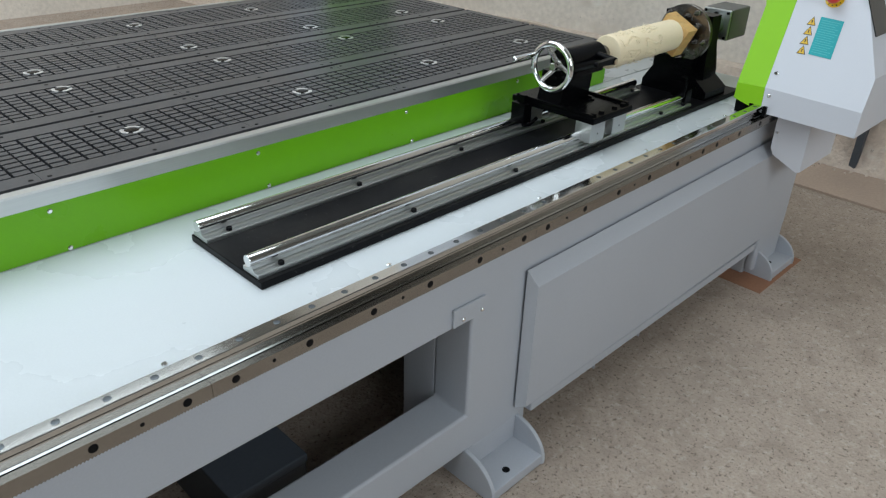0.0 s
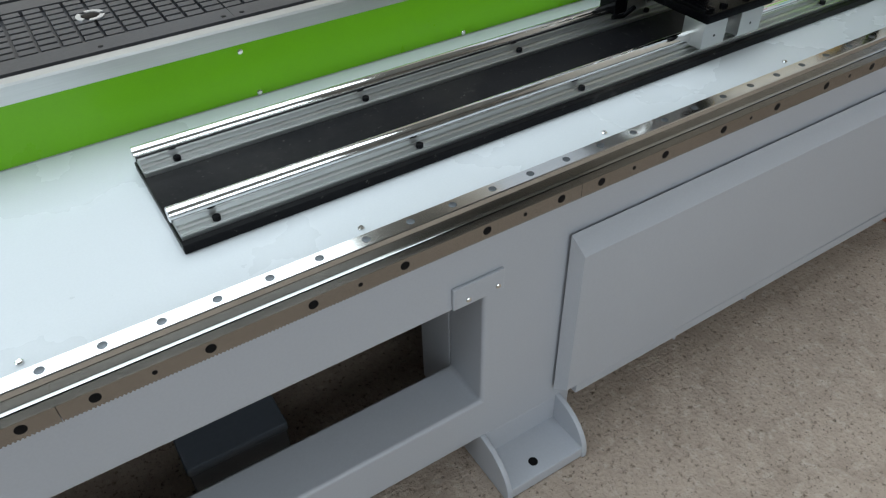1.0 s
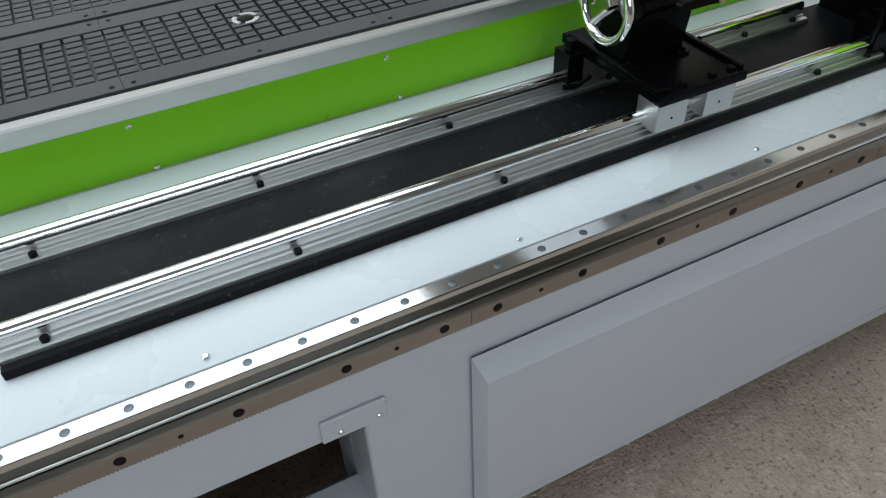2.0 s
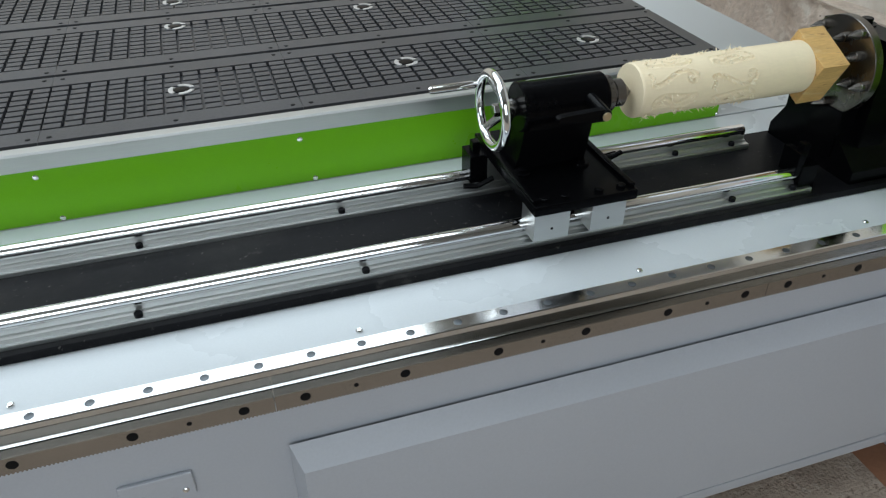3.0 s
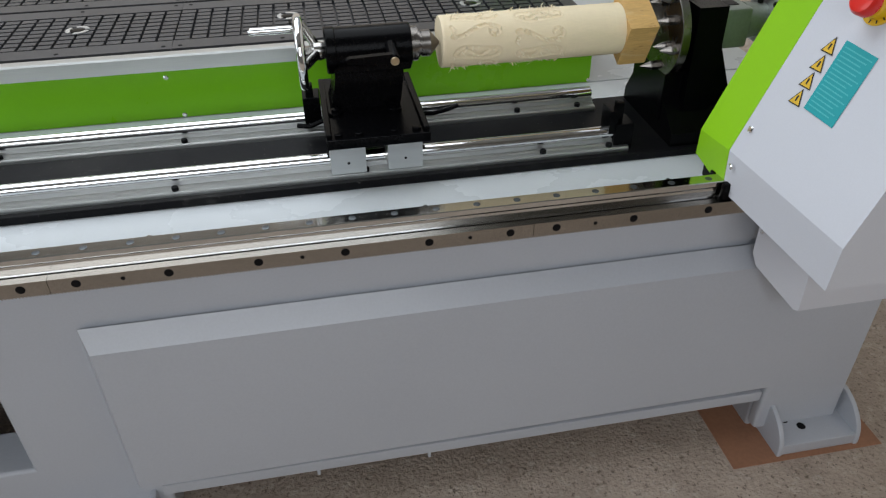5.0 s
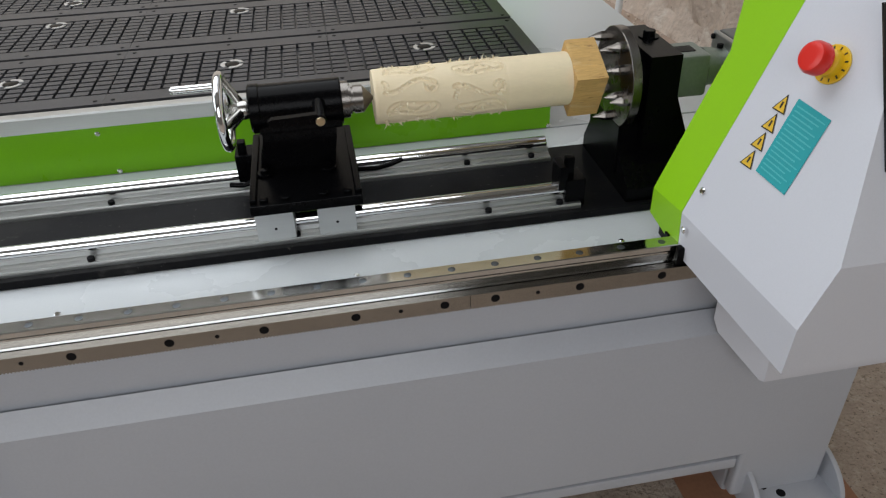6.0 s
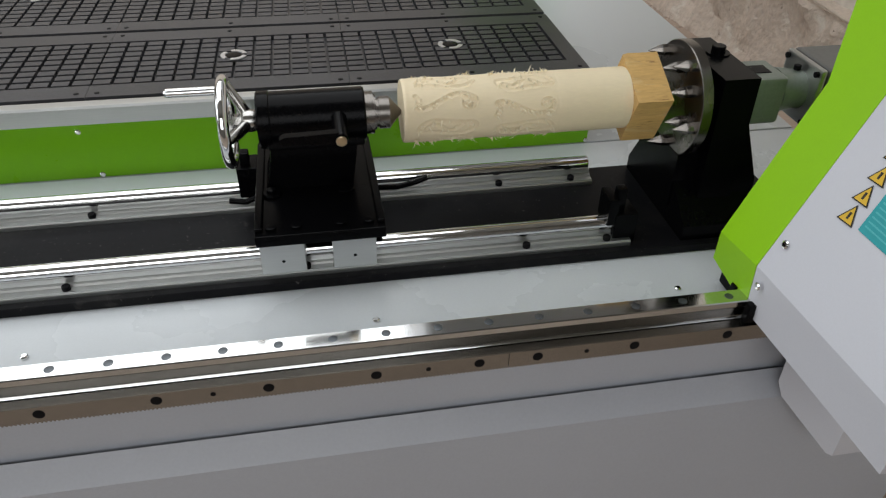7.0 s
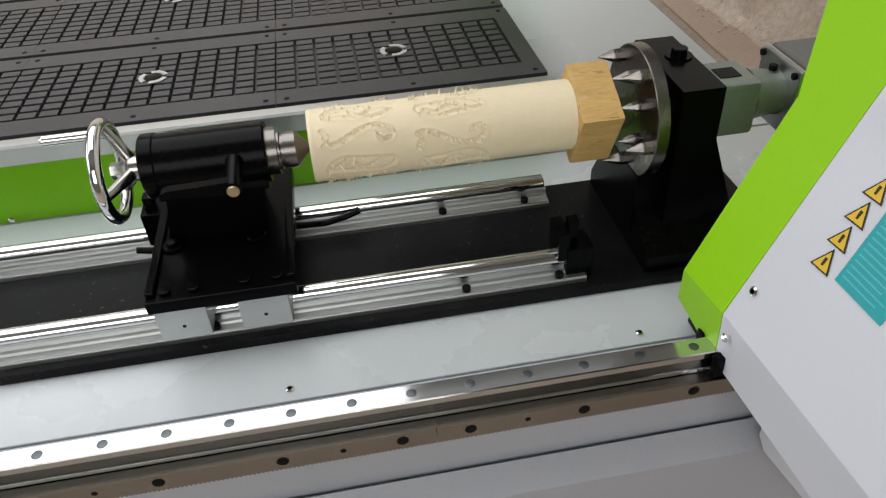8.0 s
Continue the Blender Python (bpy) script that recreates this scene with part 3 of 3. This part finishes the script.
# ---- tailstock ----
ts = thing("tailstock", (0.43, LY, 0.612), "black painted tailstock with chrome handwheel on the shafts", "tailstock")
for xc in (0.383, 0.472):
    for yc, o in ((0.1625, 1), (0.392, -1)):
        blk = part("bearing_block", soften(box(B(), xc - 0.0275, xc + 0.0275, min(yc, yc + o * 0.045), max(yc, yc + o * 0.045), 0.5925, 0.6375), 0.0012), ALU, ts, "bare aluminium bearing block")
        part("set_screw", spin(B(), [(-0.001, 0.0022), (0.0003, 0.0022), (0.0004, 0.0018)], (xc, yc, 0.611), (0, -o, 0), 12), HOLE_SHADE_BOLT, blk)
part("slide_plate", box(B(), 0.352, 0.512, 0.157, 0.40, 0.638, 0.654, 0.002), BLACK, ts)
for xa in (0.352, 0.502):
    part("side_rim", box(B(), xa, xa + 0.010, 0.166, 0.386, 0.6535, 0.660, 0.002), BLACK, ts)
for xa in (0.373, 0.468):
    part("bolt_pad", spin(B(), [(0, 0.0125), (0.003, 0.0125), (0.0045, 0.011)], (xa, 0.252, 0.6538), (0, 0, 1), 20), BLACK, ts)
co_l = prism(B(), [(0.366, 0.6538), (0.372, 0.672), (0.377, 0.70), (0.379, 0.726), (0.489, 0.726), (0.487, 0.70), (0.483, 0.672), (0.480, 0.6538)], "y", 0.266, 0.335)
part("column", soften(co_l, 0.005, 3, 20), BLACK, ts)
part("barrel", spin(B(), [(0, 0.034), (0.002, 0.036), (0.015, 0.036), (0.0165, 0.0345), (0.131, 0.0345), (0.133, 0.033)], (0.367, LY, 0.752), (1, 0, 0), 40), BLACK, ts)
part("barrel_cheek", soften(box(B(), 0.376, 0.498, LY - 0.030, LY + 0.033, 0.722, 0.752), 0.004), BLACK, ts)
part("quill_nut", spin(B(), [(0, 0.027), (0.011, 0.027), (0.0115, 0.0225), (0.014, 0.0225)], (0.500, LY, LZ + 0.004), (1, 0, 0)), TURNED, ts)
part("live_centre", spin(B(), [(0, 0.0185), (0.003, 0.0185), (0.0032, 0.0205), (0.0165, 0.0205), (0.0172, 0.0198), (0.032, 0.003), (0.0325, 0.0006)], (0.5145, LY, LZ + 0.003), (1, 0, 0)), TURNED, ts, "turned steel live centre")
lev = B()
cyl(lev, (0.466, 0.242, 0.764), (0.466, 0.192, 0.759), 0.0095, 0.0085)
prism(lev, [(0.396, 0.757), (0.394, 0.763), (0.40, 0.766), (0.463, 0.768), (0.472, 0.762), (0.468, 0.752)], "y", 0.193, 0.204)
lv = part("clamp_lever", soften(lev, 0.002, 2, 30), BLACK, ts)
part("lever_screw", spin(B(), [(0, 0.0065), (0.002, 0.0065), (0.003, 0.005)], (0.466, 0.192, 0.758), (0, -1, 0), 16), BRASS, lv)
for xb, yb in ((0.373, 0.252), (0.372, 0.172), (0.403, 0.172), (0.457, 0.172), (0.492, 0.172), (0.468, 0.252)):
    zb = 0.658 if yb > 0.18 else 0.654
    part("cap_bolt", spin(B(), [(-0.01, 0.0065), (0.004, 0.0065), (0.005, 0.005)], (xb, yb, zb), (0, 0, 1), 14), BLACK, ts)
part("lock_post", soften(box(box(B(), 0.322, 0.3515, 0.335, 0.376, 0.600, 0.648), 0.328, 0.341, 0.342, 0.358, 0.648, 0.668), 0.002), BLACK, ts)
for pts in ([(0.356, 0.322, 0.612), (0.330, 0.322, 0.602), (0.308, 0.325, 0.604)], [(0.508, 0.328, 0.606), (0.545, 0.332, 0.601), (0.572, 0.336, 0.604), (0.592, 0.338, 0.610)]):
    hb = B()
    for p, q in zip(pts, pts[1:]):
        cyl(hb, p, q, 0.0042, n=12)
    part("lock_lever", hb, BLACK, ts)
WX = 0.330
hw = part("handwheel", torus(B(), (WX, LY, 0.752), (1, 0, 0), 0.0515, 0.0072, 56, 14), CHROME, ts, "polished chrome three-spoke handwheel")
part("wheel_hub", spin(B(), [(0, 0.010), (0.003, 0.0135), (0.012, 0.0145), (0.0195, 0.012)], (0.3475, LY, 0.752), (1, 0, 0), 24), CASTGREY, hw)
part("wheel_nut", spin(B(), [(0, 0.0095), (0.016, 0.0095), (0.017, 0.008)], (0.3475, LY, 0.752), (-1, 0, 0), 6), CASTGREY, hw)
for k in range(3):
    a = radians(120 * k + 65)
    part("spoke", cyl(B(), (0.354, LY + 0.008 * math.cos(a), 0.752 + 0.008 * math.sin(a)), (WX, LY + 0.050 * math.cos(a), 0.752 + 0.050 * math.sin(a)), 0.0075, 0.0052, 14), CASTGREY, hw)
part("crank_handle", spin(B(), [(0, 0.004), (0.006, 0.006)] + [(0.008 + 0.0025 * q, 0.0064 if q % 2 else 0.0060) for q in range(26)] + [(0.074, 0.004)], (WX - 0.004, LY + 0.05, 0.772), (-1, 0, 0), 20), CHROME, hw, "knurled bright crank handle")
settle(ts)

# ---- the turned workpiece ----
wk = thing("wooden_workpiece", (0.7, LY, LZ), "pale turned wooden cylinder with carved scrolls and fuzzy shavings", "workpiece")
WR = 0.0406
NS, NA = 420, 300


def scroll(s0, arc, k):
    """Carved foliage on the unrolled surface (along, round), in metres: a long S, a curl and an outlined leaf."""
    out = []
    def sweep(n, f):
        out.extend(f(u / (n - 1)) for u in range(n))
    def at(u, v):
        return (s0 + 1.5 * u, arc + 1.25 * k * v)
    sweep(100, lambda u: at(0.004 + 0.042 * u, 0.009 * math.cos(u * 3.6) + 0.005 * u))
    sweep(60, lambda u: at(0.046 + 0.007 * math.sin(u * 4.6) * (1 - 0.5 * u), 0.0045 - 0.007 * math.cos(u * 4.6) * (1 - 0.5 * u)))
    sweep(34, lambda u: at(0.002 + 0.002 * math.sin(u * 3), -0.004 + 0.012 * u))
    sweep(90, lambda u: at(0.028 + 0.024 * math.cos(u * 6.28 + 0.4), -0.021 + 0.0075 * math.sin(u * 6.28 + 0.4) + 0.0016 * math.sin(u * 19)))
    sweep(44, lambda u: at(0.010 + 0.030 * u, -0.0215 - 0.004 * math.sin(u * 7)))
    return out


lines = []
for q in range(4):
    arc = (-0.75 + q * 2 * math.pi / 4) * WR
    lines.append(scroll(0.012, arc, 1))
    lines.append(scroll(0.114, arc + 0.020, -1))
pts_all = np.array([p for l in lines for p in l])
s_axis = np.linspace(0, 0.298, NS)
a_axis = np.linspace(0, 2 * math.pi, NA, endpoint=False) - math.radians(60)
dep = np.zeros((NS, NA))
round_len = 2 * math.pi * WR
for px, pa in pts_all:
    ii = np.where(np.abs(s_axis - px) < 0.006)[0]
    da = (a_axis * WR - pa + round_len / 2) % round_len - round_len / 2
    jj = np.where(np.abs(da) < 0.006)[0]
    d2 = (s_axis[ii, None] - px) ** 2 + da[None, jj] ** 2
    g = np.exp(-d2 / (2 * 0.0021 ** 2)) - 0.35 * np.exp(-(np.sqrt(d2) - 0.0042) ** 2 / (2 * 0.0011 ** 2))
    old = dep[np.ix_(ii, jj)]
    dep[np.ix_(ii, jj)] = np.where(np.maximum(old, g) > 0.05, np.maximum(old, g), np.minimum(old, g))
wc = B()
rows = []
for i, s in enumerate(s_axis):
    ring_v = []
    for j, a in enumerate(a_axis):
        wob = 0.0003 * noise.noise((s * 60, a * 0.8, 2)) + 0.00006 * math.sin(s * 700 + 2 * math.sin(s * 90))
        band = 0.0002 if 0.006 < s < 0.2 else 0.0
        r = WR + wob - band - 0.0014 * dep[i, j] + 0.00012 * noise.noise((s * 300, a * 12, 4)) * (abs(dep[i, j]) > 0.15)
        if s < 0.003:
            r -= 0.0012 * (1 - s / 0.003)
        ring_v.append(wc.verts.new((0.547 + s, LY + r * math.cos(a), LZ + 0.003 + r * math.sin(a))))
    rows.append(ring_v)
for p, q in zip(rows, rows[1:]):
    for j in range(NA):
        wc.faces.new((p[j], p[(j + 1) % NA], q[(j + 1) % NA], q[j]))
wc.faces.new(rows[0][::-1])
wc.faces.new(rows[-1])
part("turned_cylinder", wc, TURNEDWOOD, wk)
# fuzzy torn fibres along the carved lines
fz = B()
rf = random.Random(11)
for px, pa in pts_all:
    for _ in range(2):
        if rf.random() > (0.30 if rf.random() < 0.5 else 0.06):
            continue
        a = pa / WR + rf.gauss(0, 0.05)
        s = px + rf.gauss(0, 0.002)
        if not 0.002 < s < 0.21:
            continue
        n3 = Vector((0, math.cos(a), math.sin(a)))
        t3 = (Vector((rf.uniform(-1, 1), 0, 0)) + Vector((0, -math.sin(a), math.cos(a))) * rf.uniform(-1, 1)).normalized()
        base = Vector((0.547 + s, LY, LZ + 0.003)) + n3 * (WR - 0.0008)
        L, w = rf.uniform(0.003, 0.006) * rf.choice((0.4, 0.6, 0.9, 1.5)), rf.uniform(0.0006, 0.0015)
        side = n3.cross(t3) * w
        mid = base + n3 * L * rf.uniform(0.3, 0.7) + t3 * L * 0.4
        tip = mid + n3 * L * rf.uniform(-0.2, 0.5) + t3 * L * 0.7
        v = [fz.verts.new(p) for p in (base - side, base + side, mid + side * 0.8, mid - side * 0.8, tip, base + n3 * w, mid + n3 * w)]
        fz.faces.new((v[0], v[1], v[2], v[3]))
        fz.faces.new((v[3], v[2], v[4]))
        fz.faces.new((v[0], v[5], v[6], v[3]))
        fz.faces.new((v[1], v[5], v[6], v[2]))
fuzz = part("frayed_fibre", fz, material("wood_fibre", (0.88, 0.78, 0.58), 0.7, vary=0.02), wk, "frayed pale wood fibres")
tagged(fuzz, kind="stuff")
blk = B()
HB = 0.041
q4 = [(-HB, -HB), (HB, -HB), (HB, HB), (-HB, HB)]
rot4 = [(u * math.cos(0.46) - v * math.sin(0.46), u * math.sin(0.46) + v * math.cos(0.46)) for u, v in q4]
va = [blk.verts.new((0.8452, LY + u * 0.985, LZ + 0.002 + v * 0.985)) for u, v in rot4]
vb = [blk.verts.new((0.850, LY + u, LZ + 0.002 + v)) for u, v in rot4]
vc = [blk.verts.new((0.893, LY + u, LZ + 0.002 + v)) for u, v in rot4]
for p, q in ((va, vb), (vb, vc)):
    for k in range(4):
        blk.faces.new((p[k], p[(k + 1) % 4], q[(k + 1) % 4], q[k]))
blk.faces.new(va[::-1])
blk.faces.new(vc)
bmesh.ops.subdivide_edges(blk, edges=blk.edges, cuts=7, use_grid_fill=True)
for v in blk.verts:
    v.co += Vector((noise.noise(v.co * 60), noise.noise(v.co * 60 + Vector((9, 0, 0))), noise.noise(v.co * 60 + Vector((0, 9, 0))))) * 0.0005
part("square_block", blk, RAWWOOD, wk, "rough sawn square block end")
settle(wk)

# ---- the gantry ----
gan = thing("gantry", (1.17, YM, ZP), "light grey and lime green sheet-metal gantry of the router", "machine")
XC = 1.165


def gx(y, z):
    return 0.934 + 0.43 * (z - 0.649) - 0.13 * (y - 0.016)


def cover():
    bm = B()
    P = dict(v3=(0.019, 0.580), v6=(-0.221, 0.569), v4=(0.019, 0.649), v5=(-0.220, 0.634), v7=(-0.218, 0.713), t1=(-0.052, 1.05), t2=(0.033, 1.05))
    X = dict(v3=0.938, v6=0.957, v4=0.934, v5=0.961, v7=0.992, t1=gx(-0.052, 1.05), t2=gx(0.033, 1.05))
    L = {k: bm.verts.new((X[k], *P[k])) for k in P}
    R = {k: bm.verts.new((2 * XC - X[k], *P[k])) for k in P}
    for f in (("v3", "v6", "v5", "v4"), ("v4", "v5", "v7"), ("v4", "v7", "t1", "t2")):
        bm.faces.new([L[k] for k in f])
        bm.faces.new([R[k] for k in f][::-1])
    for p, q in (("v6", "v5"), ("v5", "v7"), ("v7", "t1"), ("t1", "t2"), ("t2", "v4"), ("v4", "v3"), ("v3", "v6")):
        bm.faces.new((L[p], L[q], R[q], R[p]))
    return bm


cv = part("side_cover", soften(cover(), 0.003, 2, 8), COVER, gan, "light grey folded sheet side cover", sharp=4)
gr = B()
GP = [(0.094, 0.606, 0.9263), (0.092, 0.648, 0.9255), (0.096, 0.842, gx(0.096, 0.842)), (0.131, 0.919, gx(0.131, 0.919)), (0.17, 1.05, gx(0.17, 1.05)), (0.0335, 1.05, gx(0.0335, 1.05)), (0.0195, 0.649, 0.9335), (0.0195, 0.581, 0.9375)]
ga = [gr.verts.new((x, y, z)) for y, z, x in GP]
gb2 = [gr.verts.new((2 * XC - x, y, z)) for y, z, x in GP]
n = len(GP)
for k in range(n):
    gr.faces.new((ga[k], ga[(k + 1) % n], gb2[(k + 1) % n], gb2[k]))
for q in ((0, 1, 6, 7), (1, 2, 6), (2, 5, 6), (2, 3, 5), (3, 4, 5)):
    gr.faces.new([ga[k] for k in q])
    gr.faces.new([gb2[k] for k in q][::-1])
part("green_cover", soften(gr, 0.002, 2, 12), LIME, gan, "lime green folded sheet cover", sharp=4)
part("upper_leg", soften(box(B(), 1.11, 1.29, -0.05, 0.16, 1.051, 1.26), 0.006), COVER, gan)
part("crossbeam", soften(box(B(), 1.09, 1.31, -0.02, 2 * YM + 0.02, 1.262, 1.52), 0.006), COVER, gan)
# Unseen head, inferred from the guide rail's dark reflection and sized to match it.
part("head_cover", soften(box(B(), 0.64, 1.089, 0.52, 1.14, 1.18, 1.56), 0.012), COVER, gan)
part("far_leg", soften(box(B(), 1.0, 1.34, 2 * YM - 0.13, 2 * YM + 0.15, 0.60, 1.261), 0.01), COVER, gan)
part("far_leg_face", soften(box(B(), 0.995, 1.335, 2 * YM - 0.20, 2 * YM - 0.1305, 0.60, 1.20), 0.01), LIME, gan)
part("carriage", soften(box(B(), 0.946, 1.36, 0.0605, 0.093, 0.6015, 0.645), 0.002), BLACK, gan)
part("carriage_body", soften(box(B(), 0.962, 1.36, -0.004, 0.0603, 0.6015, 0.645), 0.002), BLACK, gan)
part("carriage_end", soften(box(B(), 0.942, 0.9615, 0.002, 0.057, 0.6005, 0.632), 0.002), BLACK, gan)
# Black plate beside the carriage, added to deepen the shadow under the green cover.
part("cover_shade_flank", box(B(), 0.944, 1.34, 0.064, 0.094, ZP + 0.003, 0.6014, 0.002), BLACK, gan)
for ys in (RY - 0.024, RY + 0.013):
    part("bearing_cheek", soften(box(B(), 0.930, 1.34, ys, ys + 0.011, 0.572, 0.600), 0.0015), BLACK, gan)
# lower motor cover below the side cover
lc = B()
LC = [(0.997, -0.010, 0.580), (0.999, -0.010, 0.474), (1.005, -0.018, 0.453), (1.048, -0.078, 0.4035), (1.051, -0.086, 0.407), (1.045, -0.086, 0.580)]
la, lb = [lc.verts.new(p) for p in LC], [lc.verts.new((2 * XC - p[0], p[1], p[2])) for p in LC]
for k in range(6):
    lc.faces.new((la[k], la[(k + 1) % 6], lb[(k + 1) % 6], lb[k]))
lc.faces.new(la), lc.faces.new(lb[::-1])
part("lower_cover", soften(lc, 0.002, 2, 12), COVER, gan, sharp=8)
part("screw", spin(B(), [(0, 0.0035), (0.0015, 0.0035), (0.0025, 0.002)], (0.9995, -0.018, 0.519), (-1, 0, 0), 12), CHROME, gan)
nrm = Vector((-1, -0.13, 0.43)).normalized()
tu = Vector((0, -1, 0.0))
tu = (tu - nrm * tu.dot(nrm)).normalized()     # along the face, towards the aisle
tv = nrm.cross(tu).normalized()
if tv.z < 0:
    tv = -tv


def on_face(y, z, lift=0.0):
    return Vector((gx(y, z), y, z)) + nrm * lift


for y, z in ((0.006, 0.687),):
    part("screw", spin(B(), [(0, 0.005), (0.002, 0.005), (0.0035, 0.003)], on_face(y, z), nrm, 14), CHROME, gan)
part("screw", spin(B(), [(0, 0.005), (0.002, 0.005), (0.0035, 0.003)], (0.9335, 0.004, 0.63), (-1, 0, 0), 14), CHROME, gan)


def plate(corners, lift, thick, mat, name, parent):
    bm = B()
    lo = [bm.verts.new(on_face(y, z, lift)) for y, z in corners]
    hi = [bm.verts.new(on_face(y, z, lift + thick)) for y, z in corners]
    for k in range(len(corners)):
        j = (k + 1) % len(corners)
        bm.faces.new((lo[k], lo[j], hi[j], hi[k]))
    bm.faces.new(hi)
    bm.faces.new(lo[::-1])
    return part(name, bm, mat, parent)


S1, S2, S3, S4 = (-0.0449, 0.8312), (-0.1003, 0.8276), (-0.1048, 0.7394), (-0.0495, 0.7432)
lab = plate((S1, S2, S3, S4), 0.0006, 0.0004, TEAL, "instruction_label", gan)
tagged(lab, "teal vinyl instruction label with unreadable lines")


def lab_pt(u, v):
    a, b = Vector(S1).lerp(Vector(S2), u), Vector(S4).lerp(Vector(S3), u)
    return tuple(a.lerp(b, v))


for k in range(15):
    v, w = 0.07 + k * 0.06, 0.017
    e = 0.93 - 0.25 * ((k * 7) % 5) / 5
    plate((lab_pt(0.07, v), lab_pt(e, v), lab_pt(e, v + w), lab_pt(0.07, v + w)), 0.0011, 0.0002, PALETEAL, "print_line", lab)
for k in range(4):
    yc, zc = -0.0286 -0.0010 * k, 0.8190 -0.0228 * k
    st = plate(((yc + 0.011, zc - 0.010), (yc, zc + 0.011), (yc - 0.011, zc - 0.010)), 0.0006, 0.0004, INK, "warning_sticker", gan)
    tagged(st, "yellow and black triangular warning sticker")
    plate(((yc + 0.0086, zc - 0.0086), (yc, zc + 0.0082), (yc - 0.0086, zc - 0.0086)), 0.0011, 0.0002, STICKER, "sticker_field", st)
    plate(((yc + 0.0012, zc - 0.0055), (yc + 0.0016, zc + 0.002), (yc - 0.0014, zc + 0.002), (yc - 0.0012, zc - 0.0055)), 0.0014, 0.0002, INK, "symbol", st)
# emergency stop
EC = on_face(-0.0595, 0.8756)
es = part("stop_button", spin(B(), [(0, 0.010), (0.018, 0.010), (0.0185, 0.016), (0.021, 0.0188), (0.031, 0.0188), (0.036, 0.016), (0.038, 0.009)], EC + nrm * 0.003, nrm, 40), RED, gan, "red mushroom stop button")
part("button_ring", spin(B(), [(0, 0.0225), (0.0025, 0.0225), (0.003, 0.0215)], EC + nrm * 0.0004, nrm, 40), YELLOW, es, "yellow ring plate")
part("button_collar", spin(B(), [(0, 0.0155), (0.010, 0.0155), (0.012, 0.013)], EC + nrm * 0.003, nrm, 28), YELLOW, es)
for k in range(12):
    a = radians(30 * k)
    d = tu * math.cos(a) + tv * math.sin(a)
    part("ring_mark", cyl(B(), EC + nrm * 0.0032 + d * 0.0165, EC + nrm * 0.0032 + d * 0.0205, 0.0011, n=6), INK, es)
# display on the sloping front
n2 = Vector((0, -(1.05 - 0.713), 0.166)).normalized()
fr = lambda x, z, lift: Vector((x, -0.218 + (z - 0.713) * 0.166 / 0.337, z)) + n2 * lift
dp = B()
cs = [(1.045, 0.955), (1.15, 0.955), (1.15, 0.80), (1.045, 0.80)]
lo = [dp.verts.new(fr(x, z, 0.0006)) for x, z in cs]
hi = [dp.verts.new(fr(x, z, 0.003)) for x, z in cs]
for k in range(4):
    dp.faces.new((lo[k], lo[(k + 1) % 4], hi[(k + 1) % 4], hi[k]))
dp.faces.new(hi), dp.faces.new(lo[::-1])
part("display_window", dp, SCREEN, gan, "black glossy display window")
settle(gan)

# small blue plastic cap and bracket by the wall
bc = thing("blue_cap_bracket", (2.32, 0.10, 0.40), "blue plastic cap on a dark bracket beside the wall", "fitting")
part("bracket", soften(box(box(B(), 2.30, 2.42, 0.09, 0.12, 0.014, 0.46), 2.24, 2.44, 0.085, 0.125, 0.46, 0.50), 0.004), DARKBOX, bc)
part("cap", spin(B(), [(0, 0.03), (0.01, 0.036), (0.06, 0.036), (0.07, 0.03)], (2.299, 0.105, 0.36), (-1, 0, 0), 24), BLUE, bc)
settle(bc)

# pale cable along the plinth's top edge
ca = B()
run = [(2.105, 2.75, 0.344), (2.14, 2.35, 0.343), (2.165, 2.08, 0.345), (2.175, 1.93, 0.349), (2.183, 1.80, 0.352), (2.188, 1.69, 0.348), (2.192, 1.58, 0.340), (2.21, 1.2, 0.342)]
for p, q in zip(run, run[1:]):
    cyl(ca, p, q, 0.005, n=10)
tagged(part("cable", ca, material("pale_cable_sheath", (0.55, 0.46, 0.38), 0.6, vary=0.05)), "thin pale cable lying along the plinth's top edge", "cable")

# orange hose beyond the bed, pale pipe by the wall
ho = B()
prev = None
for k in range(41):
    p = (-1.75 + 1.35 * k / 40, 1.712 + 0.012 * math.sin(k * 0.5), ZP + 0.0125)
    if prev:
        cyl(ho, prev, p, 0.012, n=12)
    prev = p
tagged(part("orange_hose", ho, material("orange_hose_rubber", (0.62, 0.16, 0.03), 0.5, vary=0.03)), "orange rubber hose lying on the white deck", "hose")
pp = spin(B(), [(0, 0.016), (0.002, 0.018), (0.30, 0.018), (0.302, 0.015)], (1.95, 2.70, 0.009), (0.12, 0.1, 1), 20)
tagged(part("plastic_pipe", pp, material("pale_plastic", (0.72, 0.74, 0.75), 0.4, vary=0.03)), "short pale plastic pipe leaning at the wall foot", "pipe")
